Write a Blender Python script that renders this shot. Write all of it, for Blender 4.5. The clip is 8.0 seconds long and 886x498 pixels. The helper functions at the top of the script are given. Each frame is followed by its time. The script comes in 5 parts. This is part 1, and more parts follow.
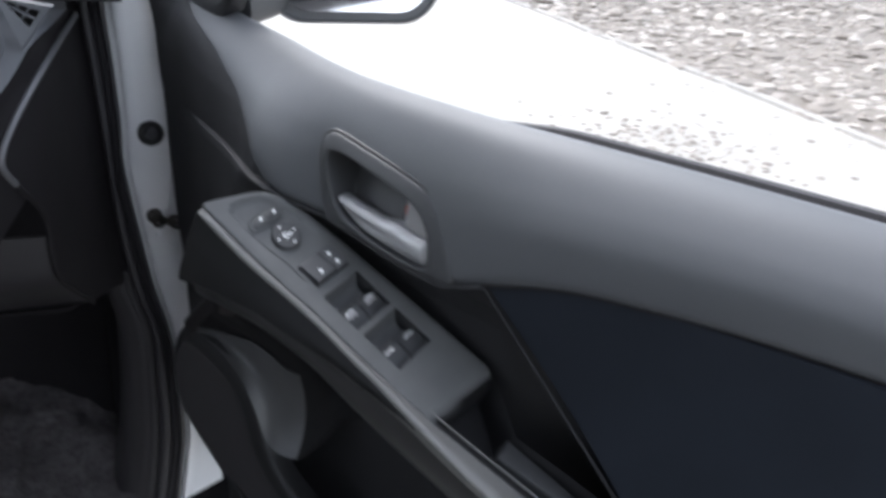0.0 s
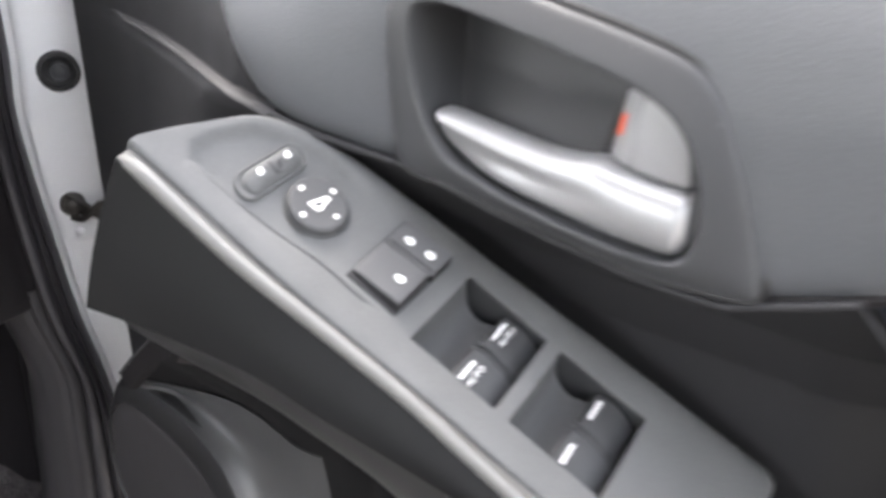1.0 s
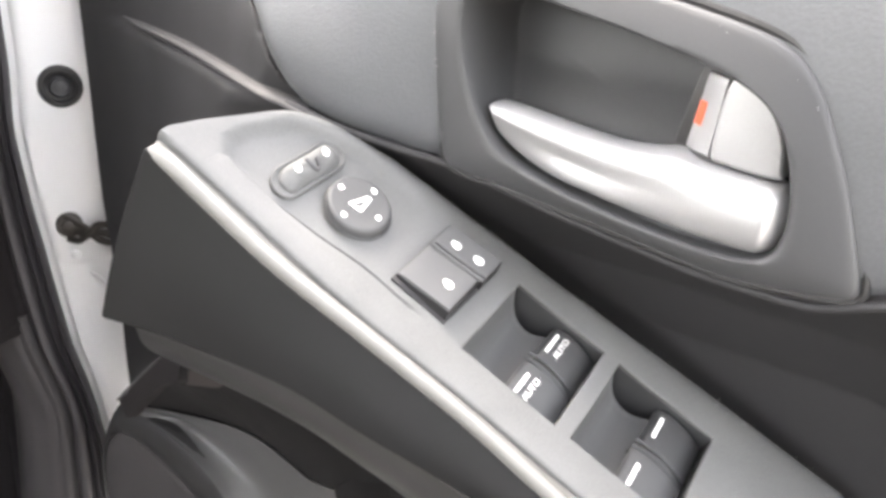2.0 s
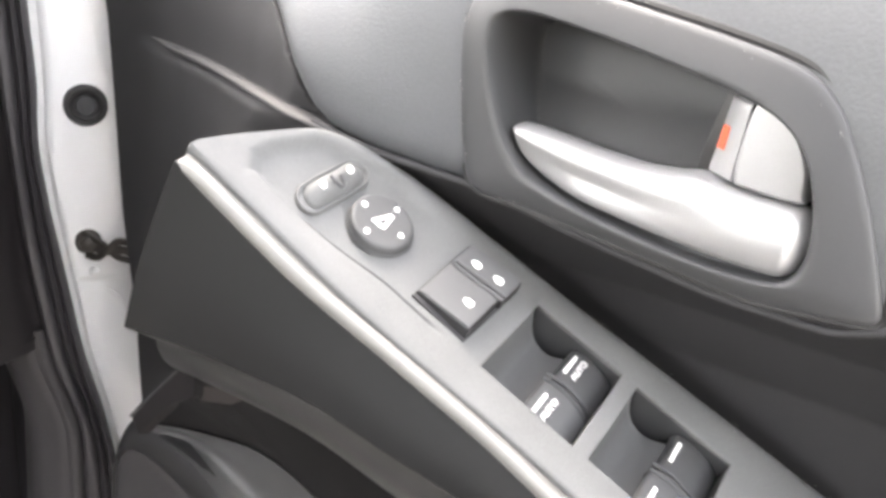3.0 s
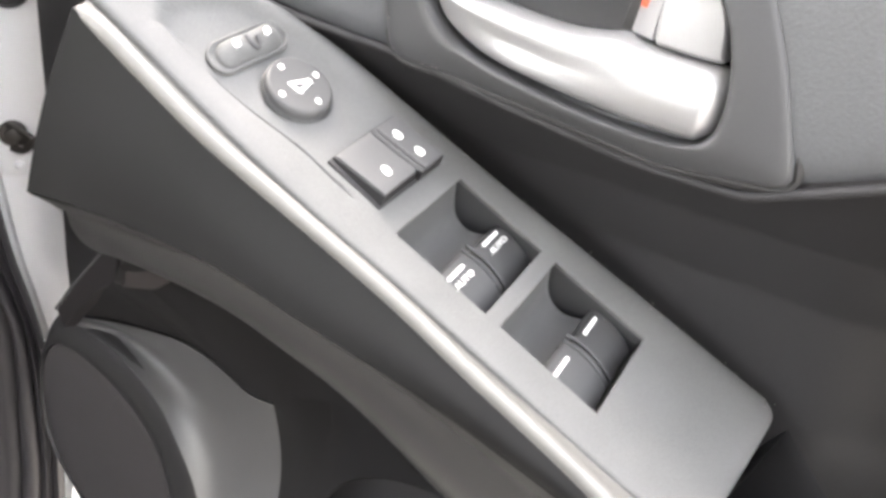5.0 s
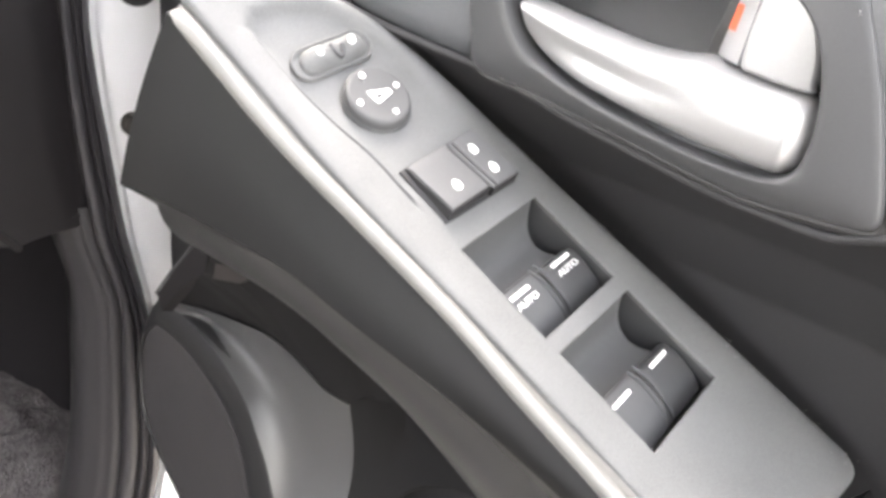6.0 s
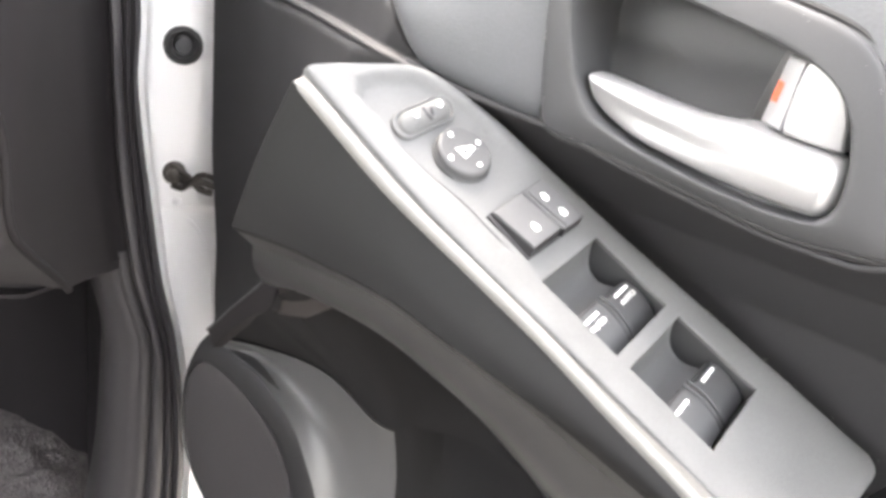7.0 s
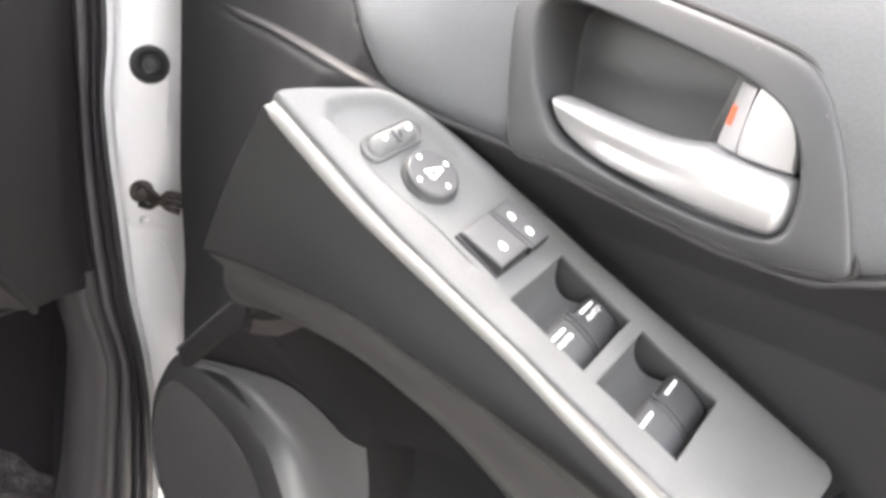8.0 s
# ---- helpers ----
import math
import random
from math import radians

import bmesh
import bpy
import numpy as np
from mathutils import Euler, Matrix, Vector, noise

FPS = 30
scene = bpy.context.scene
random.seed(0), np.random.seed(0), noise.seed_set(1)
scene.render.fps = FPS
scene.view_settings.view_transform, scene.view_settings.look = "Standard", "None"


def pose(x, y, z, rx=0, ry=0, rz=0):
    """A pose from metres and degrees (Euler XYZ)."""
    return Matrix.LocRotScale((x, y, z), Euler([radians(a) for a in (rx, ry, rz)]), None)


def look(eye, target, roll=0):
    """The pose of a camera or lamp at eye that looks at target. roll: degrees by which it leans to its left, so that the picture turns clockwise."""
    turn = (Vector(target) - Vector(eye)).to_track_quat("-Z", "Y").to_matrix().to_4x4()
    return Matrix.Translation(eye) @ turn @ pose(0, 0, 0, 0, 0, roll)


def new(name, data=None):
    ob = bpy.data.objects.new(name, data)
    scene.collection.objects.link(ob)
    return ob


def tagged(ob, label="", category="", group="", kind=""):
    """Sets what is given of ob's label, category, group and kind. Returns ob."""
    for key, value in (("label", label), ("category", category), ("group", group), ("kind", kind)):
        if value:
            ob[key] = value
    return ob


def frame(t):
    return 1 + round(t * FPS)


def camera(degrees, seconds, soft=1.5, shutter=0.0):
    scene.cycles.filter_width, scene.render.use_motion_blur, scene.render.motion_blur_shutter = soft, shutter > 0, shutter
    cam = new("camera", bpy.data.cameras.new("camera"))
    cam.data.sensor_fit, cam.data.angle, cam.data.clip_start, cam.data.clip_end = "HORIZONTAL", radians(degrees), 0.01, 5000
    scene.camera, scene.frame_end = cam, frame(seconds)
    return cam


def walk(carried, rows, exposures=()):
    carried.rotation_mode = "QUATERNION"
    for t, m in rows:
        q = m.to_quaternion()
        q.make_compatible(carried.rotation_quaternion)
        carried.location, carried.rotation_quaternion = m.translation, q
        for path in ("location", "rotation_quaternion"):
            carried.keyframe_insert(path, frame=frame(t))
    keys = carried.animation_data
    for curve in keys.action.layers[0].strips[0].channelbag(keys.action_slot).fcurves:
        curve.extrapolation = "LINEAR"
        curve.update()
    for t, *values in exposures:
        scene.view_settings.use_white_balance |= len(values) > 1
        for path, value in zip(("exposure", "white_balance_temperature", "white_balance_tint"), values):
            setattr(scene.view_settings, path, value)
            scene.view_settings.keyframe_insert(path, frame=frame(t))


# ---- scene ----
cam = camera(58.13, 8.0, soft=3.4, shutter=0.5)
PATH = [
    (0, (0.42615, -0.41710, 1.11870), (0.14290, -0.06231, 0.90919), 5.01),
    (0.3, (0.33587, -0.32008, 1.08719), (0.02857, 0.01233, 0.87489), 2.59),
    (0.5, (0.27382, -0.27945, 1.03321), (-0.02000, 0.06200, 0.81623), 5.10),
    (0.7, (0.21735, -0.24587, 0.99687), (-0.06196, 0.10425, 0.77459), 4.40),
    (1, (0.14659, -0.22462, 0.95058), (-0.11937, 0.14469, 0.74353), 3.98),
    (1.2, (0.12456, -0.22978, 0.93709), (-0.15121, 0.13984, 0.74386), 3.85),
    (2.3, (0.11915, -0.22708, 0.92358), (-0.14266, 0.15822, 0.74191), 4.99),
    (2.5, (0.12233, -0.22951, 0.91991), (-0.14325, 0.15375, 0.73943), 5.19),
    (3, (0.11868, -0.23323, 0.92386), (-0.15578, 0.15089, 0.75919), 5.94),
    (3.5, (0.11701, -0.24005, 0.92332), (-0.15917, 0.14456, 0.76270), 6.11),
    (4, (0.11262, -0.24636, 0.91955), (-0.16416, 0.13574, 0.75403), 7.09),
    (4.5, (0.11929, -0.23848, 0.91148), (-0.14925, 0.14293, 0.73146), 7.62),
    (4.7, (0.12788, -0.22937, 0.90738), (-0.12380, 0.15775, 0.71555), 8.16),
    (5, (0.13249, -0.22418, 0.90262), (-0.10725, 0.16549, 0.70093), 8.75),
    (5.2, (0.13128, -0.22649, 0.91058), (-0.12195, 0.15859, 0.71670), 8.31),
    (6.3, (0.14212, -0.20792, 0.90599), (-0.15461, 0.13467, 0.69483), 9.81),
    (6.5, (0.13901, -0.23047, 0.90732), (-0.15853, 0.11883, 0.70868), 10.45),
    (6.7, (0.13848, -0.25716, 0.91303), (-0.16271, 0.09512, 0.72545), 10.09),
    (7, (0.13940, -0.27433, 0.91467), (-0.15285, 0.08955, 0.73529), 9.76),
    (7.2, (0.13821, -0.28422, 0.91740), (-0.15174, 0.08452, 0.74433), 9.37),
    (7.5, (0.13710, -0.28397, 0.92212), (-0.15777, 0.08876, 0.76678), 10.25),
    (7.7, (0.14072, -0.28108, 0.92474), (-0.14576, 0.09708, 0.76687), 9.94),
    (8, (0.14200, -0.27968, 0.92034), (-0.13789, 0.09838, 0.75086), 9.84),
]
EXPOSURES = [
    (0.0, 2.05, 6100, 11),
    (0.5, 2.2, 6200, 11),
    (0.65, 2.85, 6300, 11),
    (0.8, 3.3, 6500, 12),
    (1.0, 3.76, 6800, 13),
    (1.2, 4.1, 7000, 13),
    (2.4, 4.45, 7200, 13),
    (5.2, 4.45, 7200, 13),
    (6.4, 4.65, 7200, 13),
    (7.5, 4.78, 7200, 13),
    (8.0, 4.6, 7200, 13),
]
walk(cam, [(t, look(eye, target, roll)) for t, eye, target, roll in PATH], EXPOSURES)

# ---- light and exposure ----
world = bpy.data.worlds.new("world")
scene.world = world
world.use_nodes = True
wn = world.node_tree.nodes
sky = wn.new("ShaderNodeTexSky")
sky.sky_type = "NISHITA"
sky.sun_disc = False
sky.sun_elevation = radians(51)
sky.sun_rotation = radians(-73)
sky.air_density, sky.dust_density = 1.0, 2.0
wn["Background"].inputs["Strength"].default_value = 0.178
grey = wn.new("ShaderNodeHueSaturation")
grey.inputs["Saturation"].default_value = 0.3
world.node_tree.links.new(sky.outputs["Color"], grey.inputs["Color"])
world.node_tree.links.new(grey.outputs["Color"], wn["Background"].inputs["Color"])

sun = new("sun", bpy.data.lights.new("sun", "SUN"))
sun.data.energy, sun.data.angle, sun.data.color = 0.5, radians(25), (1.0, 0.97, 0.93)
sun.matrix_world = look((-0.86 * 5, 0.26 * 5, 5.6), (0, 0, 0))


# ---- materials ----
def surface(name, colour, rough=0.5, metal=0.0, vary=0.15, stain=6.0, grain=900.0, bump=0.15, depth=0.0004, coat=0.0, spec=0.5):
    """Base colour with broad stains and fine grain, and relief of the grain."""
    m = bpy.data.materials.new(name)
    m.use_nodes = True
    nt = m.node_tree
    p = nt.nodes["Principled BSDF"]
    p.inputs["Roughness"].default_value = rough
    p.inputs["Metallic"].default_value = metal
    p.inputs["Coat Weight"].default_value = coat
    p.inputs["Specular IOR Level"].default_value = spec
    co = nt.nodes.new("ShaderNodeTexCoord")
    big = nt.nodes.new("ShaderNodeTexNoise")
    big.inputs["Scale"].default_value, big.inputs["Detail"].default_value = stain, 6
    fine = nt.nodes.new("ShaderNodeTexNoise")
    fine.inputs["Scale"].default_value, fine.inputs["Detail"].default_value = grain, 2
    for t in (big, fine):
        nt.links.new(co.outputs["Object"], t.inputs["Vector"])
    add = nt.nodes.new("ShaderNodeMath")
    add.operation = "ADD"
    nt.links.new(big.outputs["Fac"], add.inputs[0])
    nt.links.new(fine.outputs["Fac"], add.inputs[1])
    rng = nt.nodes.new("ShaderNodeMapRange")
    rng.inputs["From Min"].default_value, rng.inputs["From Max"].default_value = 0.6, 1.4
    rng.inputs["To Min"].default_value, rng.inputs["To Max"].default_value = 1 - vary, 1 + vary
    nt.links.new(add.outputs[0], rng.inputs["Value"])
    mul = nt.nodes.new("ShaderNodeVectorMath")
    mul.operation = "SCALE"
    mul.inputs[0].default_value = colour
    nt.links.new(rng.outputs["Result"], mul.inputs["Scale"])
    nt.links.new(mul.outputs["Vector"], p.inputs["Base Color"])
    rr = nt.nodes.new("ShaderNodeMapRange")
    rr.inputs["From Min"].default_value, rr.inputs["From Max"].default_value = 0.3, 0.7
    rr.inputs["To Min"].default_value, rr.inputs["To Max"].default_value = max(0.03, rough - 0.07), min(1, rough + 0.07)
    nt.links.new(big.outputs["Fac"], rr.inputs["Value"])
    nt.links.new(rr.outputs["Result"], p.inputs["Roughness"])
    if bump:
        b = nt.nodes.new("ShaderNodeBump")
        b.inputs["Strength"].default_value, b.inputs["Distance"].default_value = bump, depth
        nt.links.new(fine.outputs["Fac"], b.inputs["Height"])
        nt.links.new(b.outputs["Normal"], p.inputs["Normal"])
    return m


PAD = surface("soft_grey_vinyl", (0.080, 0.083, 0.088), 0.5, grain=820, bump=0.32, depth=0.0005, vary=0.10, spec=0.35)
CARD = surface("black_grained_plastic", (0.0248, 0.0245, 0.026), 0.58, grain=1400, bump=0.3, vary=0.12, spec=0.28)
BEZEL = surface("dark_grey_plastic", (0.046, 0.047, 0.0488), 0.5, grain=1600, bump=0.12, vary=0.08, spec=0.35)
PANEL = surface("satin_grey_plastic", (0.112, 0.1135, 0.1145), 0.65, stain=26, grain=1800, bump=0.2, vary=0.2, spec=0.15)
# Far darker than the panel: the armrest side's shade is in this colour.
ARM = surface("armrest_shade_plastic", (0.0088, 0.0089, 0.0091), 0.55, grain=1500, bump=0.15, vary=0.08, spec=0.2)
STRIP = surface("satin_silver_trim", (0.18, 0.178, 0.17), 0.5, metal=0.4, grain=1200, bump=0.05, vary=0.06)
BUTTON = surface("switch_black_plastic", (0.05, 0.051, 0.053), 0.42, grain=2000, bump=0.08, vary=0.06)
KNOB = surface("knob_grey_plastic", (0.066, 0.067, 0.069), 0.5, grain=2000, bump=0.06, vary=0.06, spec=0.3)
KEY = surface("switch_grey_plastic", (0.07, 0.072, 0.075), 0.66, grain=2000, bump=0.06, vary=0.06, spec=0.12)
LOCK = surface("lock_dark_plastic", (0.084, 0.085, 0.088), 0.6, grain=2000, bump=0.06, vary=0.08, spec=0.2)
WHITE = surface("white_print", (0.85, 0.85, 0.85), 0.5, bump=0, vary=0.03)
SATIN = surface("satin_silver_handle", (0.325, 0.325, 0.327), 0.42, metal=0.45, grain=1600, bump=0.05, vary=0.05)
RED = surface("red_mark", (0.72, 0.11, 0.05), 0.5, bump=0, vary=0.05)
FABRIC = surface("blue_black_fabric", (0.016, 0.0192, 0.0255), 0.9, stain=9, grain=1700, bump=0.6, vary=0.35, spec=0.12)
PAINT = surface("silver_car_paint", (0.74, 0.745, 0.75), 0.4, metal=0.1, grain=3000, bump=0.02, vary=0.05, coat=0.6)
RUBBER = surface("black_rubber", (0.041, 0.0385, 0.041), 0.5, grain=700, bump=0.2, vary=0.15)
TRIM = surface("dark_interior_trim", (0.015, 0.0135, 0.0145), 0.65, grain=1300, bump=0.3, vary=0.15, spec=0.2)
GREYTRIM = surface("grey_sill_plastic", (0.04, 0.0375, 0.0388), 0.5, grain=1300, bump=0.2, vary=0.12, spec=0.35)
# Lighter than the armrest side: the roll's highlight put into the colour.
UNDER = surface("armrest_lit_plastic", (0.032, 0.0315, 0.031), 0.36, grain=1500, bump=0.12, vary=0.08, spec=0.6)
WALL = surface("grey_pocket_plastic", (0.06, 0.06, 0.061), 0.38, grain=1600, bump=0.12, vary=0.1, spec=0.5)
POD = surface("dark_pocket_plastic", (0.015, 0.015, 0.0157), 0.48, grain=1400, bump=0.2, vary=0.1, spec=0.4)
SCOOP = surface("scoop_grey_plastic", (0.075, 0.076, 0.078), 0.55, grain=2000, bump=0.06, vary=0.08, spec=0.3)
GROMMET = surface("grommet_rubber", (0.02, 0.0195, 0.02), 0.5, grain=700, bump=0.2, vary=0.15)
# Black that stands in for shade deep in the pocket.
HOLLOW = surface("pocket_shade_black", (0.0128, 0.0126, 0.0132), 0.75, grain=1300, bump=0.3, vary=0.15, spec=0.1)
BROWN_TINT = surface("brown_reflection", (0.036, 0.031, 0.0295), 0.5, grain=1300, bump=0.1, vary=0.1, spec=0.3)
DUST = surface("pale_dust", (0.24, 0.235, 0.23), 0.9, bump=0, vary=0.2)
DASH = surface("grey_dashboard_plastic", (0.11, 0.115, 0.125), 0.5, grain=1200, bump=0.3, vary=0.1)
DASHLINE = surface("silver_dash_strip", (0.13, 0.13, 0.135), 0.45, metal=0.3, bump=0.05, vary=0.05)
CARPET = surface("grey_carpet", (0.115, 0.104, 0.104), 0.95, stain=70, grain=330, bump=1.0, depth=0.006, vary=0.75)
DARKSTEEL = surface("blackened_steel", (0.06, 0.055, 0.05), 0.45, metal=0.6, bump=0.2, vary=0.3, stain=80)
GLASS = surface("mirror_glass", (0.85, 0.86, 0.87), 0.03, metal=1.0, bump=0, vary=0.01)
CONCRETE = surface("pale_concrete", (0.26, 0.245, 0.22), 0.9, stain=1.2, grain=60, bump=0.5, depth=0.004, vary=0.14)
EARTH = surface("stony_earth", (0.15, 0.13, 0.108), 0.95, stain=1.5, grain=30, bump=0.8, depth=0.02, vary=0.35)


def stone_material():
    m = surface("pebbles", (0.4, 0.37, 0.34), 0.85, stain=3, grain=40, bump=0.4, depth=0.004, vary=0.25)
    nt = m.node_tree
    geo = nt.nodes.new("ShaderNodeNewGeometry")
    ramp = nt.nodes.new("ShaderNodeValToRGB")
    ramp.color_ramp.elements[0].color = (0.15, 0.128, 0.108, 1)
    ramp.color_ramp.elements[1].color = (0.46, 0.42, 0.375, 1)
    mid = ramp.color_ramp.elements.new(0.5)
    mid.color = (0.29, 0.26, 0.225, 1)
    # broad earthy patches among the stones
    where = nt.nodes.new("ShaderNodeTexCoord")
    patch = nt.nodes.new("ShaderNodeTexNoise")
    patch.inputs["Scale"].default_value = 0.9
    nt.links.new(where.outputs["Object"], patch.inputs["Vector"])
    tone = nt.nodes.new("ShaderNodeMath")
    tone.operation = "MULTIPLY"
    span = nt.nodes.new("ShaderNodeMapRange")
    span.inputs["From Min"].default_value, span.inputs["From Max"].default_value = 0.35, 0.6
    span.inputs["To Min"].default_value, span.inputs["To Max"].default_value = 0.5, 1.0
    nt.links.new(patch.outputs["Fac"], span.inputs["Value"])
    nt.links.new(geo.outputs["Random Per Island"], tone.inputs[0])
    nt.links.new(span.outputs["Result"], tone.inputs[1])
    nt.links.new(tone.outputs[0], ramp.inputs["Fac"])
    nt.links.new(ramp.outputs["Color"], nt.nodes["Principled BSDF"].inputs["Base Color"])
    return m


PEBBLE = stone_material()


# ---- mesh helpers ----
def part(name, bm, material, parent=None, label="", smooth=True):
    bmesh.ops.recalc_face_normals(bm, faces=bm.faces)
    me = bpy.data.meshes.new(name)
    bm.to_mesh(me)
    bm.free()
    me.materials.append(material)
    if smooth:
        me.shade_smooth()
        me.set_sharp_from_angle(angle=radians(38))
    ob = new(name, me)
    ob.parent = parent
    return tagged(ob, label)


def thing(name, label, category, at=(0, 0, 0)):
    ob = new(name)
    ob.empty_display_size = 0.05
    ob.location = at
    return tagged(ob, label, category)


def sheet(rows, thick, bm=None, skip=None):
    """A curved plate through a grid of points, with a second skin moved by thick and closed rims."""
    bm = bm or bmesh.new()
    n, k = len(rows), len(rows[0])
    thick = Vector(thick)
    a = [[bm.verts.new(p) for p in r] for r in rows]
    b = [[bm.verts.new(Vector(p) + thick) for p in r] for r in rows]
    keep = [[not (skip and skip(i, j)) for j in range(k - 1)] for i in range(n - 1)]

    def face(*vs):
        if len(set(vs)) == len(vs):
            bm.faces.new(vs)

    for i in range(n - 1):
        for j in range(k - 1):
            if not keep[i][j]:
                continue
            face(a[i][j], a[i][j + 1], a[i + 1][j + 1], a[i + 1][j])
            face(b[i][j], b[i + 1][j], b[i + 1][j + 1], b[i][j + 1])
            for di, dj, p, q in ((-1, 0, (i, j), (i, j + 1)), (1, 0, (i + 1, j), (i + 1, j + 1)), (0, -1, (i, j), (i + 1, j)), (0, 1, (i, j + 1), (i + 1, j + 1))):
                u, w = i + di, j + dj
                if not (0 <= u < n - 1 and 0 <= w < k - 1 and keep[u][w]):
                    face(a[p[0]][p[1]], a[q[0]][q[1]], b[q[0]][q[1]], b[p[0]][p[1]])
    return bm


def loft(rings, bm=None, closed=True, caps=True):
    """A skin over rings of equal count; closed rings; flat caps."""
    bm = bm or bmesh.new()
    vs = [[bm.verts.new(p) for p in r] for r in rings]
    k = len(rings[0])
    for i in range(len(vs) - 1):
        for j in range(k if closed else k - 1):
            bm.faces.new((vs[i][j], vs[i][(j + 1) % k], vs[i + 1][(j + 1) % k], vs[i + 1][j]))
    if caps:
        bm.faces.new(vs[0])
        bm.faces.new(vs[-1][::-1])
    return bm


def inset(loop, d):
    """A closed plane loop moved inwards by d (counter-clockwise loops)."""
    out = []
    n = len(loop)
    for i in range(n):
        p, c, q = (Vector(loop[(i + s) % n]) for s in (-1, 0, 1))
        e = (c - p).normalized() + (q - c).normalized()
        e = e.normalized() if e.length > 1e-9 else (q - c).normalized()
        out.append(tuple(c + Vector((-e.y, e.x)) * d))
    return out


def ccw(loop):
    area = sum(a[0] * b[1] - b[0] * a[1] for a, b in zip(loop, loop[1:] + loop[:1]))
    return loop if area > 0 else loop[::-1]


def slab(loop, place, low, high, edge=0.001, bm=None):
    """A plane outline raised from low to high with a rounded upper edge; place maps (a, b, height) to the world."""
    loop = ccw(list(loop))
    rings = [[place(x, y, low) for x, y in loop], [place(x, y, high - edge) for x, y in loop]]
    for f in (0.3, 0.7, 1.0):
        rings.append([place(x, y, high - edge * (1 - f) ** 2) for x, y in inset(loop, edge * f)])
    return loft(rings, bm)


def smooth_loop(points, n=96, closed=True):
    """Catmull-Rom through the points, n samples at even steps of length."""
    pts = [Vector(p) for p in points]
    m = len(pts)
    fine = []
    for i in range(m if closed else m - 1):
        g = [pts[(i + s) % m] if closed else pts[min(max(i + s, 0), m - 1)] for s in (-1, 0, 1, 2)]
        for s in range(12):
            t = s / 12
            fine.append(0.5 * ((2 * g[1]) + (g[2] - g[0]) * t + (2 * g[0] - 5 * g[1] + 4 * g[2] - g[3]) * t * t + (3 * g[1] - g[0] - 3 * g[2] + g[3]) * t ** 3))
    fine.append(pts[0] if closed else pts[-1])
    d = np.r_[0, np.cumsum([(b - a).length for a, b in zip(fine, fine[1:])])]
    at = np.linspace(0, d[-1], n + 1)[:-1] if closed else np.linspace(0, d[-1], n)
    arr = np.array([tuple(p) for p in fine])
    return [tuple(np.interp(s, d, arr[:, c]) for c in range(arr.shape[1])) for s in at]


def sweep(path, profile, bm=None, up=(0, 0, 1), caps=True, closed=True):
    """A profile of (side, height) carried along a path; side is across the path, level with up."""
    rings = []
    pts = [Vector(p) for p in path]
    up = Vector(up)
    for i, p in enumerate(pts):
        way = (pts[min(i + 1, len(pts) - 1)] - pts[max(i - 1, 0)]).normalized()
        side = way.cross(up).normalized()
        top = side.cross(way)
        s = i / (len(pts) - 1)
        pr = profile(s) if callable(profile) else profile
        rings.append([tuple(p + side * a + top * b) for a, b in pr])
    return loft(rings, bm, closed=closed, caps=caps)


def rounded(w, h, r, n=5):
    """A rectangle's outline about the origin with round corners."""
    out = []
    for cx, cy, a0 in ((w / 2 - r, h / 2 - r, 0), (-w / 2 + r, h / 2 - r, 90), (-w / 2 + r, -h / 2 + r, 180), (w / 2 - r, -h / 2 + r, 270)):
        for i in range(n + 1):
            a = radians(a0 + 90 * i / n)
            out.append((cx + r * math.cos(a), cy + r * math.sin(a)))
    return out


def disc(r, n=40):
    return [(r * math.cos(2 * math.pi * i / n), r * math.sin(2 * math.pi * i / n)) for i in range(n)]


def step(a, b, x):
    t = min(max((x - a) / (b - a), 0), 1)
    return t * t * (3 - 2 * t)


def flow(xs, ys):
    """A smooth curve through the values, without overshoot."""
    xs, ys = np.array(xs, float), np.array(ys, float)
    h, d = np.diff(xs), np.diff(ys) / np.diff(xs)
    m = np.zeros(len(xs))
    m[0], m[-1] = d[0], d[-1]
    for i in range(1, len(xs) - 1):
        if d[i - 1] * d[i] > 0:
            w1, w2 = 2 * h[i] + h[i - 1], h[i] + 2 * h[i - 1]
            m[i] = (w1 + w2) / (w1 / d[i - 1] + w2 / d[i])

    def at(x):
        x = min(max(x, xs[0]), xs[-1])
        i = min(max(int(np.searchsorted(xs, x)) - 1, 0), len(h) - 1)
        t = (x - xs[i]) / h[i]
        return float(ys[i] * (1 + 2 * t) * (1 - t) ** 2 + m[i] * h[i] * t * (1 - t) ** 2 + ys[i + 1] * t * t * (3 - 2 * t) + m[i + 1] * h[i] * t * t * (t - 1))

    return at


def inside(p, loop):
    x, y = p
    hit = False
    for (x0, y0), (x1, y1) in zip(loop, loop[1:] + loop[:1]):
        if (y0 > y) != (y1 > y) and x < (x1 - x0) * (y - y0) / (y1 - y0) + x0:
            hit = not hit
    return hit


